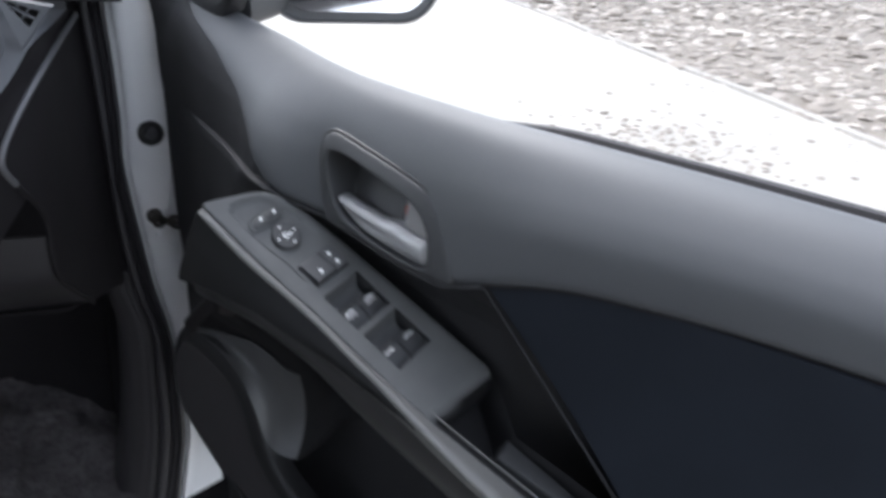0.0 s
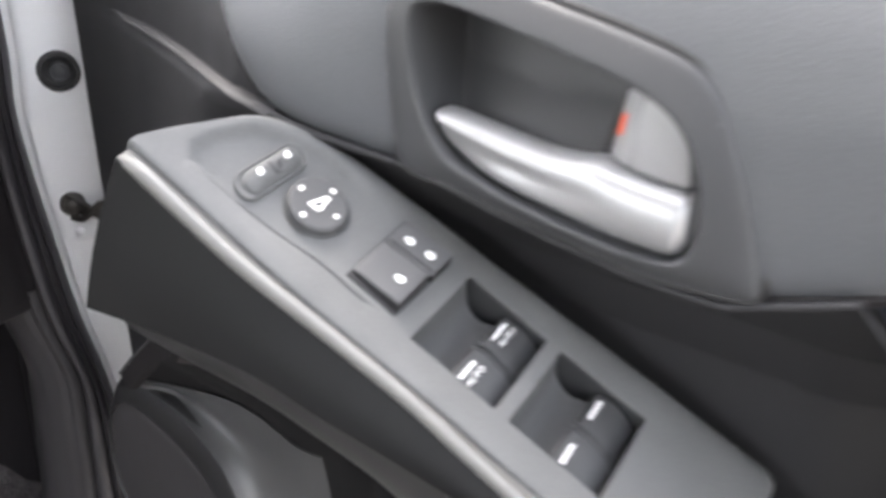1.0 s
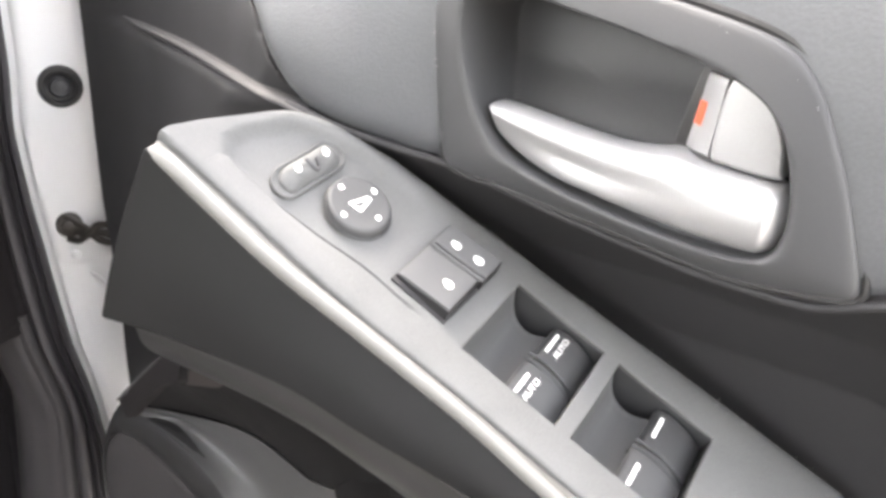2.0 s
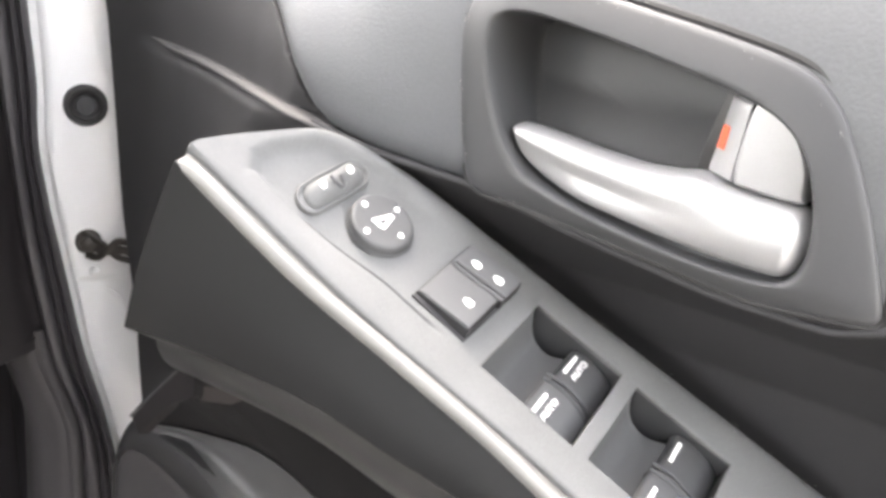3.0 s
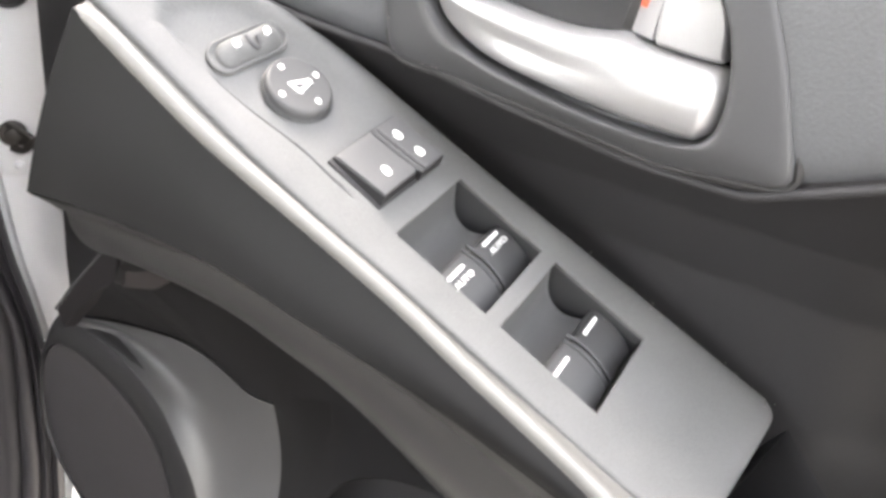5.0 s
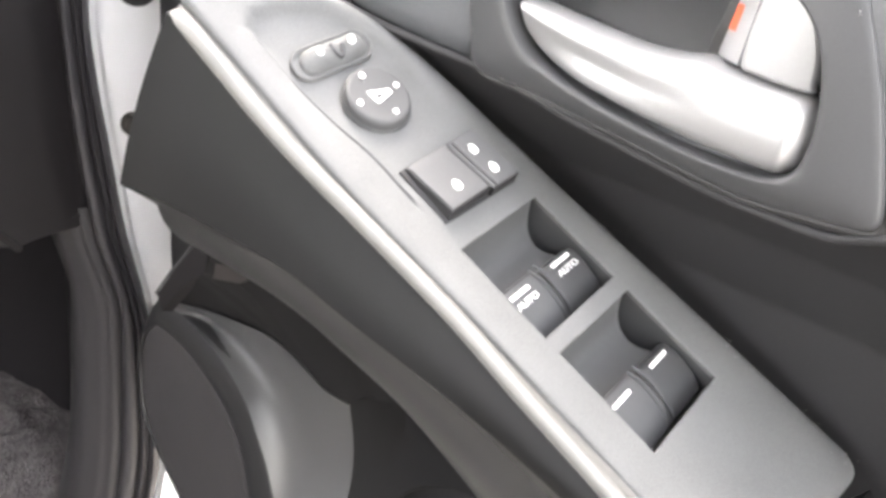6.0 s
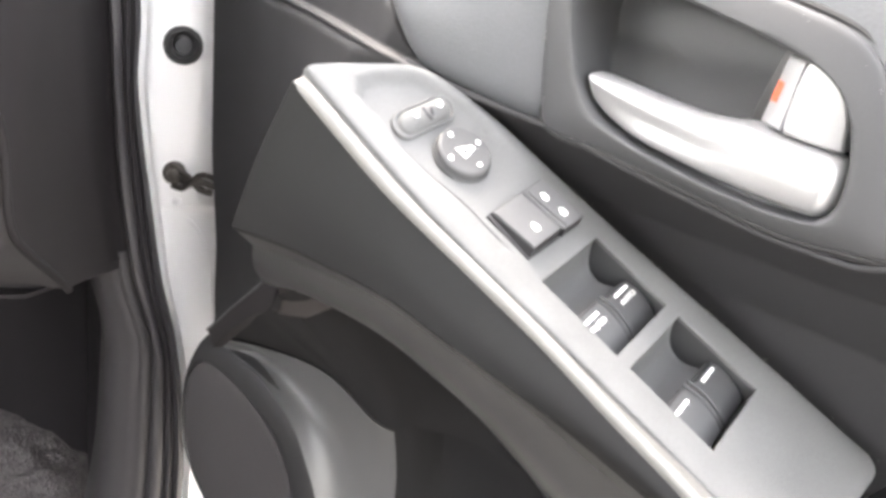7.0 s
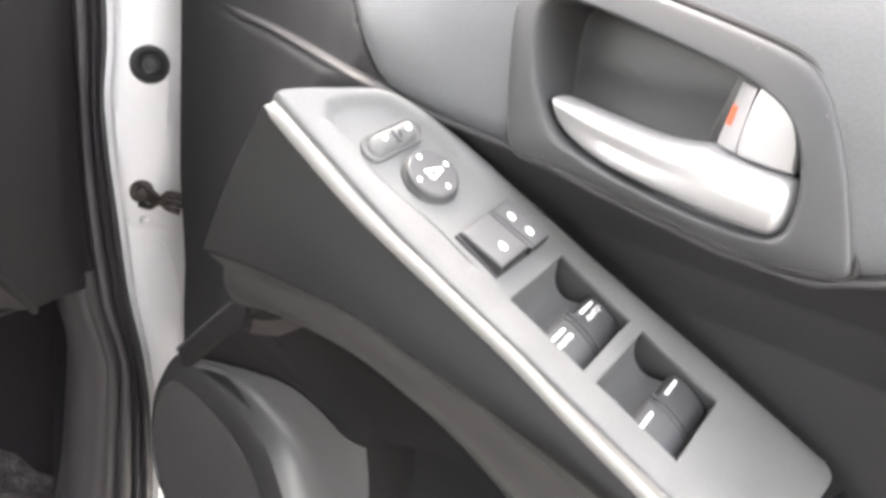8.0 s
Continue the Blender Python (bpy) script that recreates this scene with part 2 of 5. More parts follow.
# ---- ground ----
def build_ground():
    bm = bmesh.new()
    bmesh.ops.create_grid(bm, x_segments=40, y_segments=40, size=150)
    for v in bm.verts:
        v.co.z = -0.05 + 0.02 * noise.noise(v.co * 0.2)
    tagged(part("ground", bm, EARTH), "stony pale brown earth reaching into the distance", "ground", kind="structure")
    e = Vector((0.867, -0.498))
    o = Vector((-2.0, 5.25))
    far = Vector((0.498, 0.867))
    rim = [tuple(o + e * (-14 + i * 0.5) + far * (0.05 * noise.noise(Vector((i * 0.7, 0, 3))))) for i in range(57)]
    loop = rim + [(12, -14), (-22, -14), (-22, 8)]
    bm = slab(loop, lambda a, b, h: (a, b, h), -0.06, 0.0, 0.02)
    tagged(part("pavement", bm, CONCRETE), "pale sunlit concrete slab with a worn edge", "pavement", kind="structure")
    # low kerb line along the rim of the slab
    bm = sweep([(x + far.x * 0.12, y + far.y * 0.12, -0.03) for x, y in rim], [(-0.06, -0.05), (-0.05, 0.018), (0.04, 0.022), (0.06, -0.05)])
    tagged(part("kerb", bm, CONCRETE), "low weathered concrete kerb between slab and gravel", "kerb", kind="structure")
    # loose stones beyond the kerb
    rnd = np.random.default_rng(4)
    base = bmesh.new()
    bmesh.ops.create_icosphere(base, subdivisions=1, radius=1)
    bv = np.array([v.co[:] for v in base.verts])
    bf = np.array([[v.index for v in f.verts] for f in base.faces])
    base.free()
    count = 15000
    along = rnd.uniform(-9, 7, count)
    off = 0.02 + 12 * rnd.random(count) ** 1.5
    size = rnd.uniform(0.015, 0.055, count) * (1 + 0.9 * (rnd.random(count) > 0.93))
    extra = 300
    along = np.r_[along, rnd.normal(1.0, 1.2, extra // 6), rnd.normal(1.7, 0.35, extra)]
    off = np.r_[off, -np.abs(rnd.normal(0.2, 0.7, extra // 6)), rnd.normal(-1.25, 0.25, extra)]
    size = np.r_[size, rnd.uniform(0.006, 0.016, extra // 6), rnd.uniform(0.006, 0.022, extra)]
    verts, faces = [], []
    for i in range(len(along)):
        c = o + e * along[i] + far * off[i]
        sc = size[i] * np.array([rnd.uniform(0.8, 1.3), rnd.uniform(0.7, 1.1), rnd.uniform(0.3, 0.6)])
        a = rnd.uniform(0, 6.3)
        p = bv * (1 + 0.22 * rnd.standard_normal((len(bv), 1))) * sc
        q = np.c_[p[:, 0] * np.cos(a) - p[:, 1] * np.sin(a), p[:, 0] * np.sin(a) + p[:, 1] * np.cos(a), p[:, 2]]
        z = (-0.045 if off[i] > 0 else 0.0) + sc[2] * 0.3
        verts.append(q + (c.x, c.y, z))
        faces.append(bf + len(bv) * i)
    me = bpy.data.meshes.new("gravel")
    me.from_pydata(np.concatenate(verts).tolist(), [], np.concatenate(faces).tolist())
    me.materials.append(PEBBLE)
    tagged(new("gravel", me), "loose grey and brown stones beside the concrete", "gravel", kind="stuff")


build_ground()

# ---- door ----
door = thing("car_door_assembly", "open grey car door with armrest switches and silver handle", "car door", (0.15, 0.06, 0.2))


def dpart(name, bm, material, parent=None, label="", smooth=True):
    """A part of the door, given in world coordinates."""
    ob = part(name, bm, material, None, label, smooth)
    ob.parent = parent or door
    if not parent:
        ob.matrix_parent_inverse = Matrix.Translation(door.location).inverted()
    return ob


# sloping frame of the switch panel: along, across, up
PC = Vector((0.02689, 0.00331, 0.78306))
PU = Vector((0.88874, 0.0, -0.45841))
PV = Vector((0.08973, 0.98066, 0.17396))
PN = Vector((0.44954, -0.19573, 0.87155))


def uvw(u, v, w):
    """A place on the panel: along, across, above its gently upswept face."""
    return tuple(PC + PU * u + PV * v + PN * (w + 1.05 * min(u + 0.03, 0) ** 2))


def abw(a, b, w):
    """The same in the skewed lines of the switch openings."""
    return uvw(a - 0.18 * b, b + 0.14 * (a + 0.04), w)


base_y = flow([-0.45, -0.40, -0.37, -0.318, -0.276, -0.229, -0.186, -0.155, -0.13, -0.10, -0.07, -0.045, 0.0, 0.06, 0.095, 0.13, 0.20, 0.8], [0.0895, 0.0765, 0.069, 0.057, 0.046, 0.033, 0.0185, 0.007, 0.0005, 0.0, 0.0065, 0.0125, 0.0108, 0.0088, 0.0075, 0.0065, 0.005, 0.005])
sill_y = flow([-0.45, -0.40, -0.33, -0.26, -0.16, -0.10, -0.05, 0.0, 0.10, 0.8], [0.1, 0.082, 0.062, 0.048, 0.03, 0.016, 0.008, 0.005, 0.004, 0.004])
sill_z = flow([-0.37, -0.30, -0.21, -0.14, -0.03, 0.08, 0.16, 0.30, 0.80], [0.994, 0.982, 0.975, 0.9705, 0.9655, 0.9645, 0.9665, 0.9695, 0.974])
low_z = flow([-0.30, -0.155, -0.125, -0.10, -0.076, -0.05, -0.02, 0.0, 0.03, 0.06, 0.085, 0.10, 0.132, 0.195, 0.256, 0.31, 0.39, 0.8], [0.863, 0.8615, 0.8605, 0.8565, 0.8525, 0.8487, 0.8448, 0.8420, 0.8387, 0.8362, 0.8366, 0.8415, 0.8545, 0.8755, 0.8862, 0.8932, 0.899, 0.908])
front_x = flow([0.836, 0.861, 0.878, 0.898, 0.914, 0.926, 0.935, 0.946, 0.957, 0.968, 0.980, 0.995], [-0.112, -0.127, -0.141, -0.162, -0.189, -0.216, -0.244, -0.274, -0.314, -0.350, -0.375, -0.395])

BEZ_OUT = smooth_loop([(-0.0385, 0.850), (-0.0446, 0.862), (-0.0485, 0.883), (-0.0505, 0.903), (-0.0464, 0.9164), (-0.0388, 0.9237), (-0.0278, 0.9262), (0.0001, 0.9217), (0.0446, 0.9135), (0.065, 0.908), (0.0755, 0.900), (0.0825, 0.889), (0.0903, 0.8726), (0.0965, 0.8555), (0.0988, 0.8475), (0.0985, 0.8442), (0.0955, 0.8426), (0.0880, 0.8416), (0.0808, 0.841), (0.0607, 0.840), (0.0259, 0.8438), (-0.0137, 0.848)], 160)
BEZ_IN = smooth_loop([(-0.0345, 0.892), (-0.0360, 0.904), (-0.0325, 0.9115), (-0.0178, 0.9125), (0.0145, 0.907), (0.0425, 0.9005), (0.0600, 0.8945), (0.0695, 0.8865), (0.0745, 0.8755), (0.0768, 0.863), (0.0750, 0.8520), (0.0685, 0.8480), (0.0536, 0.8475), (0.0347, 0.8490), (0.0139, 0.8520), (-0.0020, 0.8555), (-0.0150, 0.8602), (-0.0230, 0.8672), (-0.0295, 0.8780)], 160)


PAD_PROFILE = flow([0, 0.06, 0.2, 0.4, 0.6, 0.75, 0.86, 0.94, 1.0], [0.004, 0.0, -0.001, -0.0005, 0.003, 0.0095, 0.0175, 0.0265, 0.038])


def pad_y(x, s):
    """The pad's swelling from its lower rim (s = 0) to the window sill (s = 1)."""
    k = step(0.15, 1.0, s)
    belly = 0.004 * step(0.09, 0.22, x) * math.sin(math.pi * min(s / 0.85, 1)) ** 2
    return base_y(x) * (1 - k) + sill_y(x) * k + PAD_PROFILE(s) - belly


def fit_to_view(p):
    """Moves the handle unit deeper, most at its front, along camera rays to fit the view."""
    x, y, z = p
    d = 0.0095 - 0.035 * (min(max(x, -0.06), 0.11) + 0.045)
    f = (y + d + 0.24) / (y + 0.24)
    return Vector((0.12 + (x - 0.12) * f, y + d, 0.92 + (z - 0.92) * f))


def build_pad():
    hole = inset(ccw([(p.x, p.z) for p in (fit_to_view((x, 0.003, z)) for x, z in BEZ_OUT)]), 0.004)
    zs = [0, 0.015, 0.04] + [0.07 + 0.83 * i / 26 for i in range(27)] + [0.93, 0.955, 0.975, 0.99, 1.0]
    xs = np.r_[np.linspace(0, 1, 80) * 0.40, 0.4 + np.linspace(0.03, 1, 25) * 0.6]
    rows = []
    for s in zs:
        row = []
        for f in xs:
            x = -0.16 + f * 0.96
            for _ in range(8):
                z = low_z(x) + s * (sill_z(x) - low_z(x))
                x0 = front_x(z)
                x = x0 + f * (0.8 - x0)
            y = pad_y(x, s)
            edge = (x - x0)
            y += 0.008 * (1 - min(edge / 0.016, 1)) ** 2
            row.append((x, y, z))
        rows.append(row)

    def skip(i, j):
        c = [sum(rows[i + p][j + q][k] for p in (0, 1) for q in (0, 1)) / 4 for k in (0, 2)]
        return inside(c, hole)

    dpart("upper_pad", sheet(rows, (0, 0.004, 0), skip=skip), PAD, label="smooth grey padded upper door trim")


def build_card():
    """Black grained door lining, in front of the pad and below it."""
    def y_at(x, z):
        y = base_y(x) + 0.004
        seam = float(np.interp(x, [-0.33, -0.26, -0.229, -0.186, -0.14], [0.8672, 0.8663, 0.8650, 0.8630, 0.8618]))
        if x < -0.12:
            y -= 0.006 * step(seam + 0.001, seam - 0.009, z) * step(-0.38, -0.27, x)
        valley = float(np.interp(z, [0.74, 0.79, 0.815, 0.835, 0.85, 0.87], [0.066, 0.058, 0.045, 0.026, 0.012, 0.006]))
        valley += 0.03 * step(0.115, 0.18, x)
        k = step(-0.20, -0.12, x)
        y = y * (1 - k) + max(y, valley) * k
        # leans out with the pad towards the window sill
        rise = min(max((z - low_z(x)) / (sill_z(x) - low_z(x)), 0), 1)
        k = step(0.15, 1.0, rise)
        y += (k * (sill_y(x) - base_y(x)) + max(0, PAD_PROFILE(max(rise, 0.3)))) * step(-0.46, -0.40, x)
        if z > low_z(x):
            y += 0.014 * step(front_x(z) - 0.001, front_x(z) + 0.007, x)
        return y

    xs = np.r_[np.linspace(-0.43, -0.15, 200), np.linspace(-0.145, -0.10, 24), np.linspace(-0.095, 0.13, 50), np.linspace(0.14, 0.8, 30)]
    zs = np.r_[np.linspace(0.50, 0.74, 60), np.linspace(0.742, 0.90, 90), np.linspace(0.9015, 0.985, 60)]

    def front(z):
        return float(np.interp(z, [0.45, 0.55, 0.60, 0.622, 0.655, 0.68, 0.711, 0.732, 0.777, 0.815, 0.85, 0.872, 0.893, 0.93, 0.965, 1.0], [-0.350, -0.366, -0.374, -0.3775, -0.379, -0.386, -0.3965, -0.4015, -0.407, -0.411, -0.4155, -0.419, -0.428, -0.440, -0.456, -0.466]))

    rows = []
    for z in zs:
        row = []
        for x in xs:
            t = (x + 0.43) / 0.28
            x2 = x if x > -0.15 else front(z) + t * (-0.15 - front(z))
            row.append((x2, y_at(x2, z) + (0.02 * (1 - step(front(z), front(z) + 0.008, x2)) ** 2), z))
        rows.append(row)

    def skip(i, j):
        x, z = rows[i][j][0], rows[i][j][2]
        cut = float(np.interp(x, [-0.313, -0.312, -0.21, -0.10, 0.02, 0.2], [0.45, 0.610, 0.702, 0.715, 0.70, 0.62]))
        return (z > low_z(x) + 0.006 and x > front_x(z) + 0.012) or z < cut

    dpart("door_lining", sheet(rows, (0, 0.005, 0), skip=skip), CARD, label="black grained plastic door lining")
    # chamfered ledge that catches the light
    path = smooth_loop([(-0.33, 0.8672), (-0.30, 0.8672), (-0.26, 0.8665), (-0.229, 0.8652), (-0.186, 0.8632), (-0.160, 0.8622), (-0.140, 0.8612), (-0.125, 0.8600), (-0.112, 0.8580)], 40, closed=False)
    rings = []
    for i, (x, z) in enumerate(path):
        k = step(0, 8, i)
        y = base_y(x) + 0.004
        prof = ((0.003, 0.0007), (-0.0002, 0.0006), (-0.0026, 0.0002), (-0.0048, -0.0004), (-0.0057, -0.0009), (-0.0060, -0.0014), (-0.0061, -0.0022), (0.003, -0.0036))
        rings.append([(x, y + (d if d > 0 else d * (0.15 + 0.85 * k)), z + h * (0.5 + 0.5 * k)) for d, h in prof])
    dpart("seam_ridge", loft(rings), CARD, label="grey ledge across the door lining")


def build_bead():
    """Rounded upper edge of the lining under the pad and the handle."""
    path = [(x, base_y(x) + 0.0008, low_z(x) - 0.0012) for x in np.linspace(-0.122, 0.126, 70)]
    dpart("lining_bead", sweep(path, disc(0.0016, 10)), CARD)


build_pad()
build_card()
build_bead()


def build_insert():
    """Dark cloth panel behind the armrest, set under the pad."""
    rows = []
    for i in range(30):
        s = i / 29
        row = []
        for j in range(40):
            f = j / 39
            x = 0.127 + f * 0.665
            zt = low_z(x) - 0.002
            zb = 0.62
            z = zt + (zb - zt) * s
            x += 0.110 * min((zt - z) / 0.11, 1.5) * (1 - f)
            y = 0.014 + 0.014 * math.sin(min(s * 2, 1) * 1.57) - 0.01 * step(0.0, 0.5, f)
            row.append((x, y, z))
        rows.append(row)
    dpart("cloth_insert", sheet(rows, (0, 0.005, 0)), FABRIC, label="dark blue-black cloth insert")
    # dark rubber gap between pad and insert
    path = [(x, 0.012, low_z(x) - 0.0005) for x in np.linspace(0.10, 0.79, 60)]
    dpart("gap_seal", sweep(path, disc(0.0028, 8)), TRIM)
    # bright welt on the insert's leading edge
    path = [(0.123 + 0.110 * t, 0.012 + 0.012 * t, 0.8505 - 0.11 * t) for t in np.linspace(0, 1.3, 30)]
    dpart("insert_edge", sweep(path, disc(0.0010, 8), up=(0, 1, 0)), CARD)


build_insert()


def build_sill():
    path = [(x, sill_y(x) + 0.050, sill_z(x) - 0.0035 - 0.020 * step(0.17, -0.03, x)) for x in np.linspace(-0.26, 0.8, 80)]
    dpart("window_seal", sweep(path, [(-0.006, -0.03), (-0.006, 0.002), (-0.004, 0.006), (0.004, 0.006), (0.008, 0.001), (0.008, -0.03)]), TRIM, label="black rubber window seal")
    # outer skin of the door
    rows = [[(x, sill_y(x) + 0.073 + d, 0.935 - z) for x in np.linspace(-0.43, 0.8, 30)] for z, d in ((0, 0), (0.02, 0.03), (0.12, 0.055), (0.3, 0.07), (0.5, 0.06), (0.62, 0.04))]
    dpart("outer_skin", sheet(rows, (0, -0.002, 0)), PAINT, label="silver painted outer door skin")


build_sill()


# ---- door handle ----
def align(a, b, c=(0.018, 0.8815)):
    """b's points taken at the angles of a's, round a common middle."""
    c = Vector(c)
    ang = [math.atan2(p[1] - c.y, p[0] - c.x) for p in b]
    rad = [math.hypot(p[0] - c.x, p[1] - c.y) for p in b]
    order = np.argsort(ang)
    an, ra = np.array(ang)[order], np.array(rad)[order]
    an, ra = np.r_[an - 2 * np.pi, an, an + 2 * np.pi], np.r_[ra, ra, ra]
    out = []
    for p in a:
        t = math.atan2(p[1] - c.y, p[0] - c.x)
        r = float(np.interp(t, an, ra))
        out.append((c.x + r * math.cos(t), c.y + r * math.sin(t)))
    return out


def mix(a, b, t):
    return [(p[0] + (q[0] - p[0]) * t, p[1] + (q[1] - p[1]) * t) for p, q in zip(a, b)]


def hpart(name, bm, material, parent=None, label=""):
    """A part of the handle unit, moved to fit the camera's view."""
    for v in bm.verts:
        v.co = fit_to_view(v.co)
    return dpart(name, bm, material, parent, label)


def build_handle():
    out = ccw(list(BEZ_OUT))
    inn = align(out, BEZ_IN)
    rings = []
    for t, y in ((0.0, 0.012), (0.0, 0.0024), (0.02, 0.0012), (0.07, 0.0004), (0.2, -0.0004), (0.4, -0.0014), (0.6, -0.0023), (0.8, -0.0030), (0.9, -0.0031), (0.955, -0.0026), (0.985, -0.0014), (1.0, 0.001)):
        rings.append([(x, y, z) for x, z in mix(out, inn, t)])
    c = Vector((0.012, 0.882))
    for f, d in ((0.998, 0.1), (0.992, 0.5), (0.984, 0.84), (0.976, 0.94), (0.96, 0.985), (0.93, 1.0), (0.8, 0.985), (0.6, 0.97), (0.4, 0.965), (0.2, 0.96), (0.03, 0.96)):
        ring = []
        for x, z in inn:
            px, pz = c.x + (x - c.x) * f, c.y + (z - c.y) * f
            deep = float(np.interp(pz, [0.85, 0.87, 0.89, 0.915], [0.003, 0.018, 0.029, 0.032]))
            ring.append((px, 0.001 + deep * d, pz))
        rings.append(ring)
    bm = loft(rings, caps=False)
    bm.verts.ensure_lookup_table()
    bm.faces.new(bm.verts[-len(inn):])
    bez = hpart("handle_bezel", bm, BEZEL, label="dark grey recessed handle surround")
    path = [(x, 0.0042, z) for x, z in inset(ccw(list(BEZ_OUT)), -0.0011)]
    hpart("bezel_gap", sweep(path + path[:2], disc(0.0016, 8), up=(0, 1, 0)), GROMMET, bez)
    # lever: bright upper ridge, a hollow below it that runs out to the rear, full lower face
    top = flow([-0.0262, -0.0240, -0.0200, -0.012, 0.0, 0.012, 0.024, 0.034, 0.0415, 0.0491, 0.0600, 0.0732, 0.0768], [0.8742, 0.8764, 0.8766, 0.8758, 0.8743, 0.8729, 0.8721, 0.8727, 0.8738, 0.8722, 0.8712, 0.8702, 0.866])
    bot = flow([-0.0262, -0.0245, -0.0205, -0.012, 0.001, 0.016, 0.0347, 0.0536, 0.0685, 0.0745, 0.0768], [0.8726, 0.8698, 0.8655, 0.8602, 0.8560, 0.8534, 0.8508, 0.8490, 0.8484, 0.851, 0.857])
    ridge = [0.006, 0.0035, 0.0014, -0.0012, -0.0022, -0.0019, -0.0010, -0.0004, -0.0008, -0.0013, -0.0008, 0.0012, 0.006]
    full = [0.006, 0.0028, 0.0002, -0.0022, -0.0032, -0.0037, -0.0040, -0.0041, -0.0039, -0.0032, -0.0016, 0.0010, 0.006]
    tip = [0.006, 0.0028, 0.0006, -0.0016, -0.0021, -0.0016, -0.0008, -0.0001, 0.0006, 0.0014, 0.0024, 0.0036, 0.006]
    rings = []
    for x in np.r_[np.linspace(-0.0262, -0.021, 10), np.linspace(-0.020, 0.068, 54), np.linspace(0.0695, 0.0768, 10)]:
        zt, zb = top(x), bot(x)
        end = min(1, (x + 0.0264) / 0.005, (0.0772 - x) / 0.006)
        k = math.sqrt(max(end, 0.02))
        fold, lean = step(0.060, 0.002, x), step(0.012, -0.016, x)
        face = flow([0, 0.03, 0.08, 0.18, 0.28, 0.36, 0.46, 0.55, 0.64, 0.76, 0.88, 0.96, 1.0], [b + (a + (c - a) * lean - b) * fold for a, b, c in zip(ridge, full, tip)])
        ring = [(x, 0.009, zt)]
        for t in np.r_[0, 0.015, 0.03, 0.05, np.linspace(0.08, 0.92, 30), 0.95, 0.97, 0.985, 1.0]:
            ring.append((x, 0.006 + (face(t) - 0.006) * k, zt + (zb - zt) * t))
        ring += [(x, 0.012, zt + (zb - zt) * 0.9), (x, 0.012, zt + (zb - zt) * 0.1)]
        rings.append(ring)
    hpart("lever", loft(rings), SATIN, bez, "satin silver pull lever")
    place = lambda a, b, h: (a, 0.012 - h, b)
    cap = smooth_loop([(0.0538, 0.8968), (0.0516, 0.8850), (0.0518, 0.8735), (0.0560, 0.8722), (0.0715, 0.8712), (0.0722, 0.8745), (0.0712, 0.8815), (0.0682, 0.8880), (0.0640, 0.8930), (0.0588, 0.8962)], 60)
    cap = ccw(cap)
    crown = lambda x, z: 0.0106 - 5 * (x - 0.062) ** 2 - 2 * (z - 0.8835) ** 2
    rings = [[place(x, z, -0.01) for x, z in cap]] + [[place(x, z, crown(x, z) - h) for x, z in inset(cap, d)] for d, h in ((0.0, 0.0014), (0.0003, 0.0006), (0.0010, 0.0))]
    for f in (0.9, 0.7, 0.5, 0.3, 0.05):
        rings.append([place(x, z, crown(x, z)) for x, z in ((0.0620 + (x - 0.0620) * f, 0.8835 + (z - 0.8835) * f) for x, z in inset(cap, 0.0010))])
    hpart("cap", loft(rings), SATIN, bez, "bright silver end cap")
    # the lock tab falls away towards the recess; its sloping side carries the mark
    def flank(f, g, lift=0.0):
        """f down the slope, g from its upper to its lower end."""
        return (0.0526 - 0.0016 * g - f * (0.0078 + 0.0015 * g), 0.012 - 0.0098 + 0.0068 * f - 0.0006 * math.sin(math.pi * f) - lift, 0.8964 - 0.0232 * g + 0.0006 * f)

    rows = [[flank(f, g, -d) for g, d in ((0.0, 0.012), (0.0, 0.0008), (0.03, 0.0001), (0.1, 0.0), (0.35, 0.0), (0.65, 0.0), (0.93, 0.0), (0.98, 0.0002), (1.0, 0.0010), (1.0, 0.012))] for f in (0.0, 0.1, 0.3, 0.5, 0.7, 0.9, 0.97)]
    rows.append([(x - 0.0002, 0.022, z) for x, y, z in rows[-1]])
    hpart("lock_tab", sheet(rows, (0.0004, 0.001, 0)), SATIN, bez, "silver lock tab")
    slot = [(0.0425, 0.8996), (0.0380, 0.8780), (0.0376, 0.8738), (0.0500, 0.8738), (0.0500, 0.8990)]
    hpart("tab_slot", slab(slot, place, -0.022, 0.0006, 0.0004), GROMMET, bez)
    rows = [[flank(f, g, 0.0003) for g in (0.36, 0.45, 0.55, 0.66)] for f in (0.60, 0.72, 0.84, 0.94)]
    hpart("red_mark", sheet(rows, (0.0001, 0.0003, 0)), RED, bez, "small orange-red mark")


def build_bezel_dust():
    """Pale grains and rubbed spots on the rounded edge of the handle surround."""
    rnd = np.random.default_rng(5)
    loop = inset(ccw(list(BEZ_OUT)), 0.0022)
    bm = bmesh.new()
    for _ in range(46):
        x, z = loop[int(rnd.integers(0, len(loop)))]
        if x > 0.085 or z < 0.845:
            continue
        x, z = x + rnd.normal(0, 0.0008), z + rnd.normal(0, 0.0008)
        r = rnd.uniform(0.00008, 0.00022)
        loft([[(x + p * r * k, y, z + q * r * k) for p, q in disc(1, 5)] for k, y in ((1.0, 0.0010), (0.9, -0.0006 - r * 0.4), (0.3, -0.0006 - r * 0.8))], bm)
    tagged(hpart("dust", bm, DUST, bpy.data.objects["handle_bezel"]), "fine pale dust", kind="stuff")


build_handle()
build_bezel_dust()

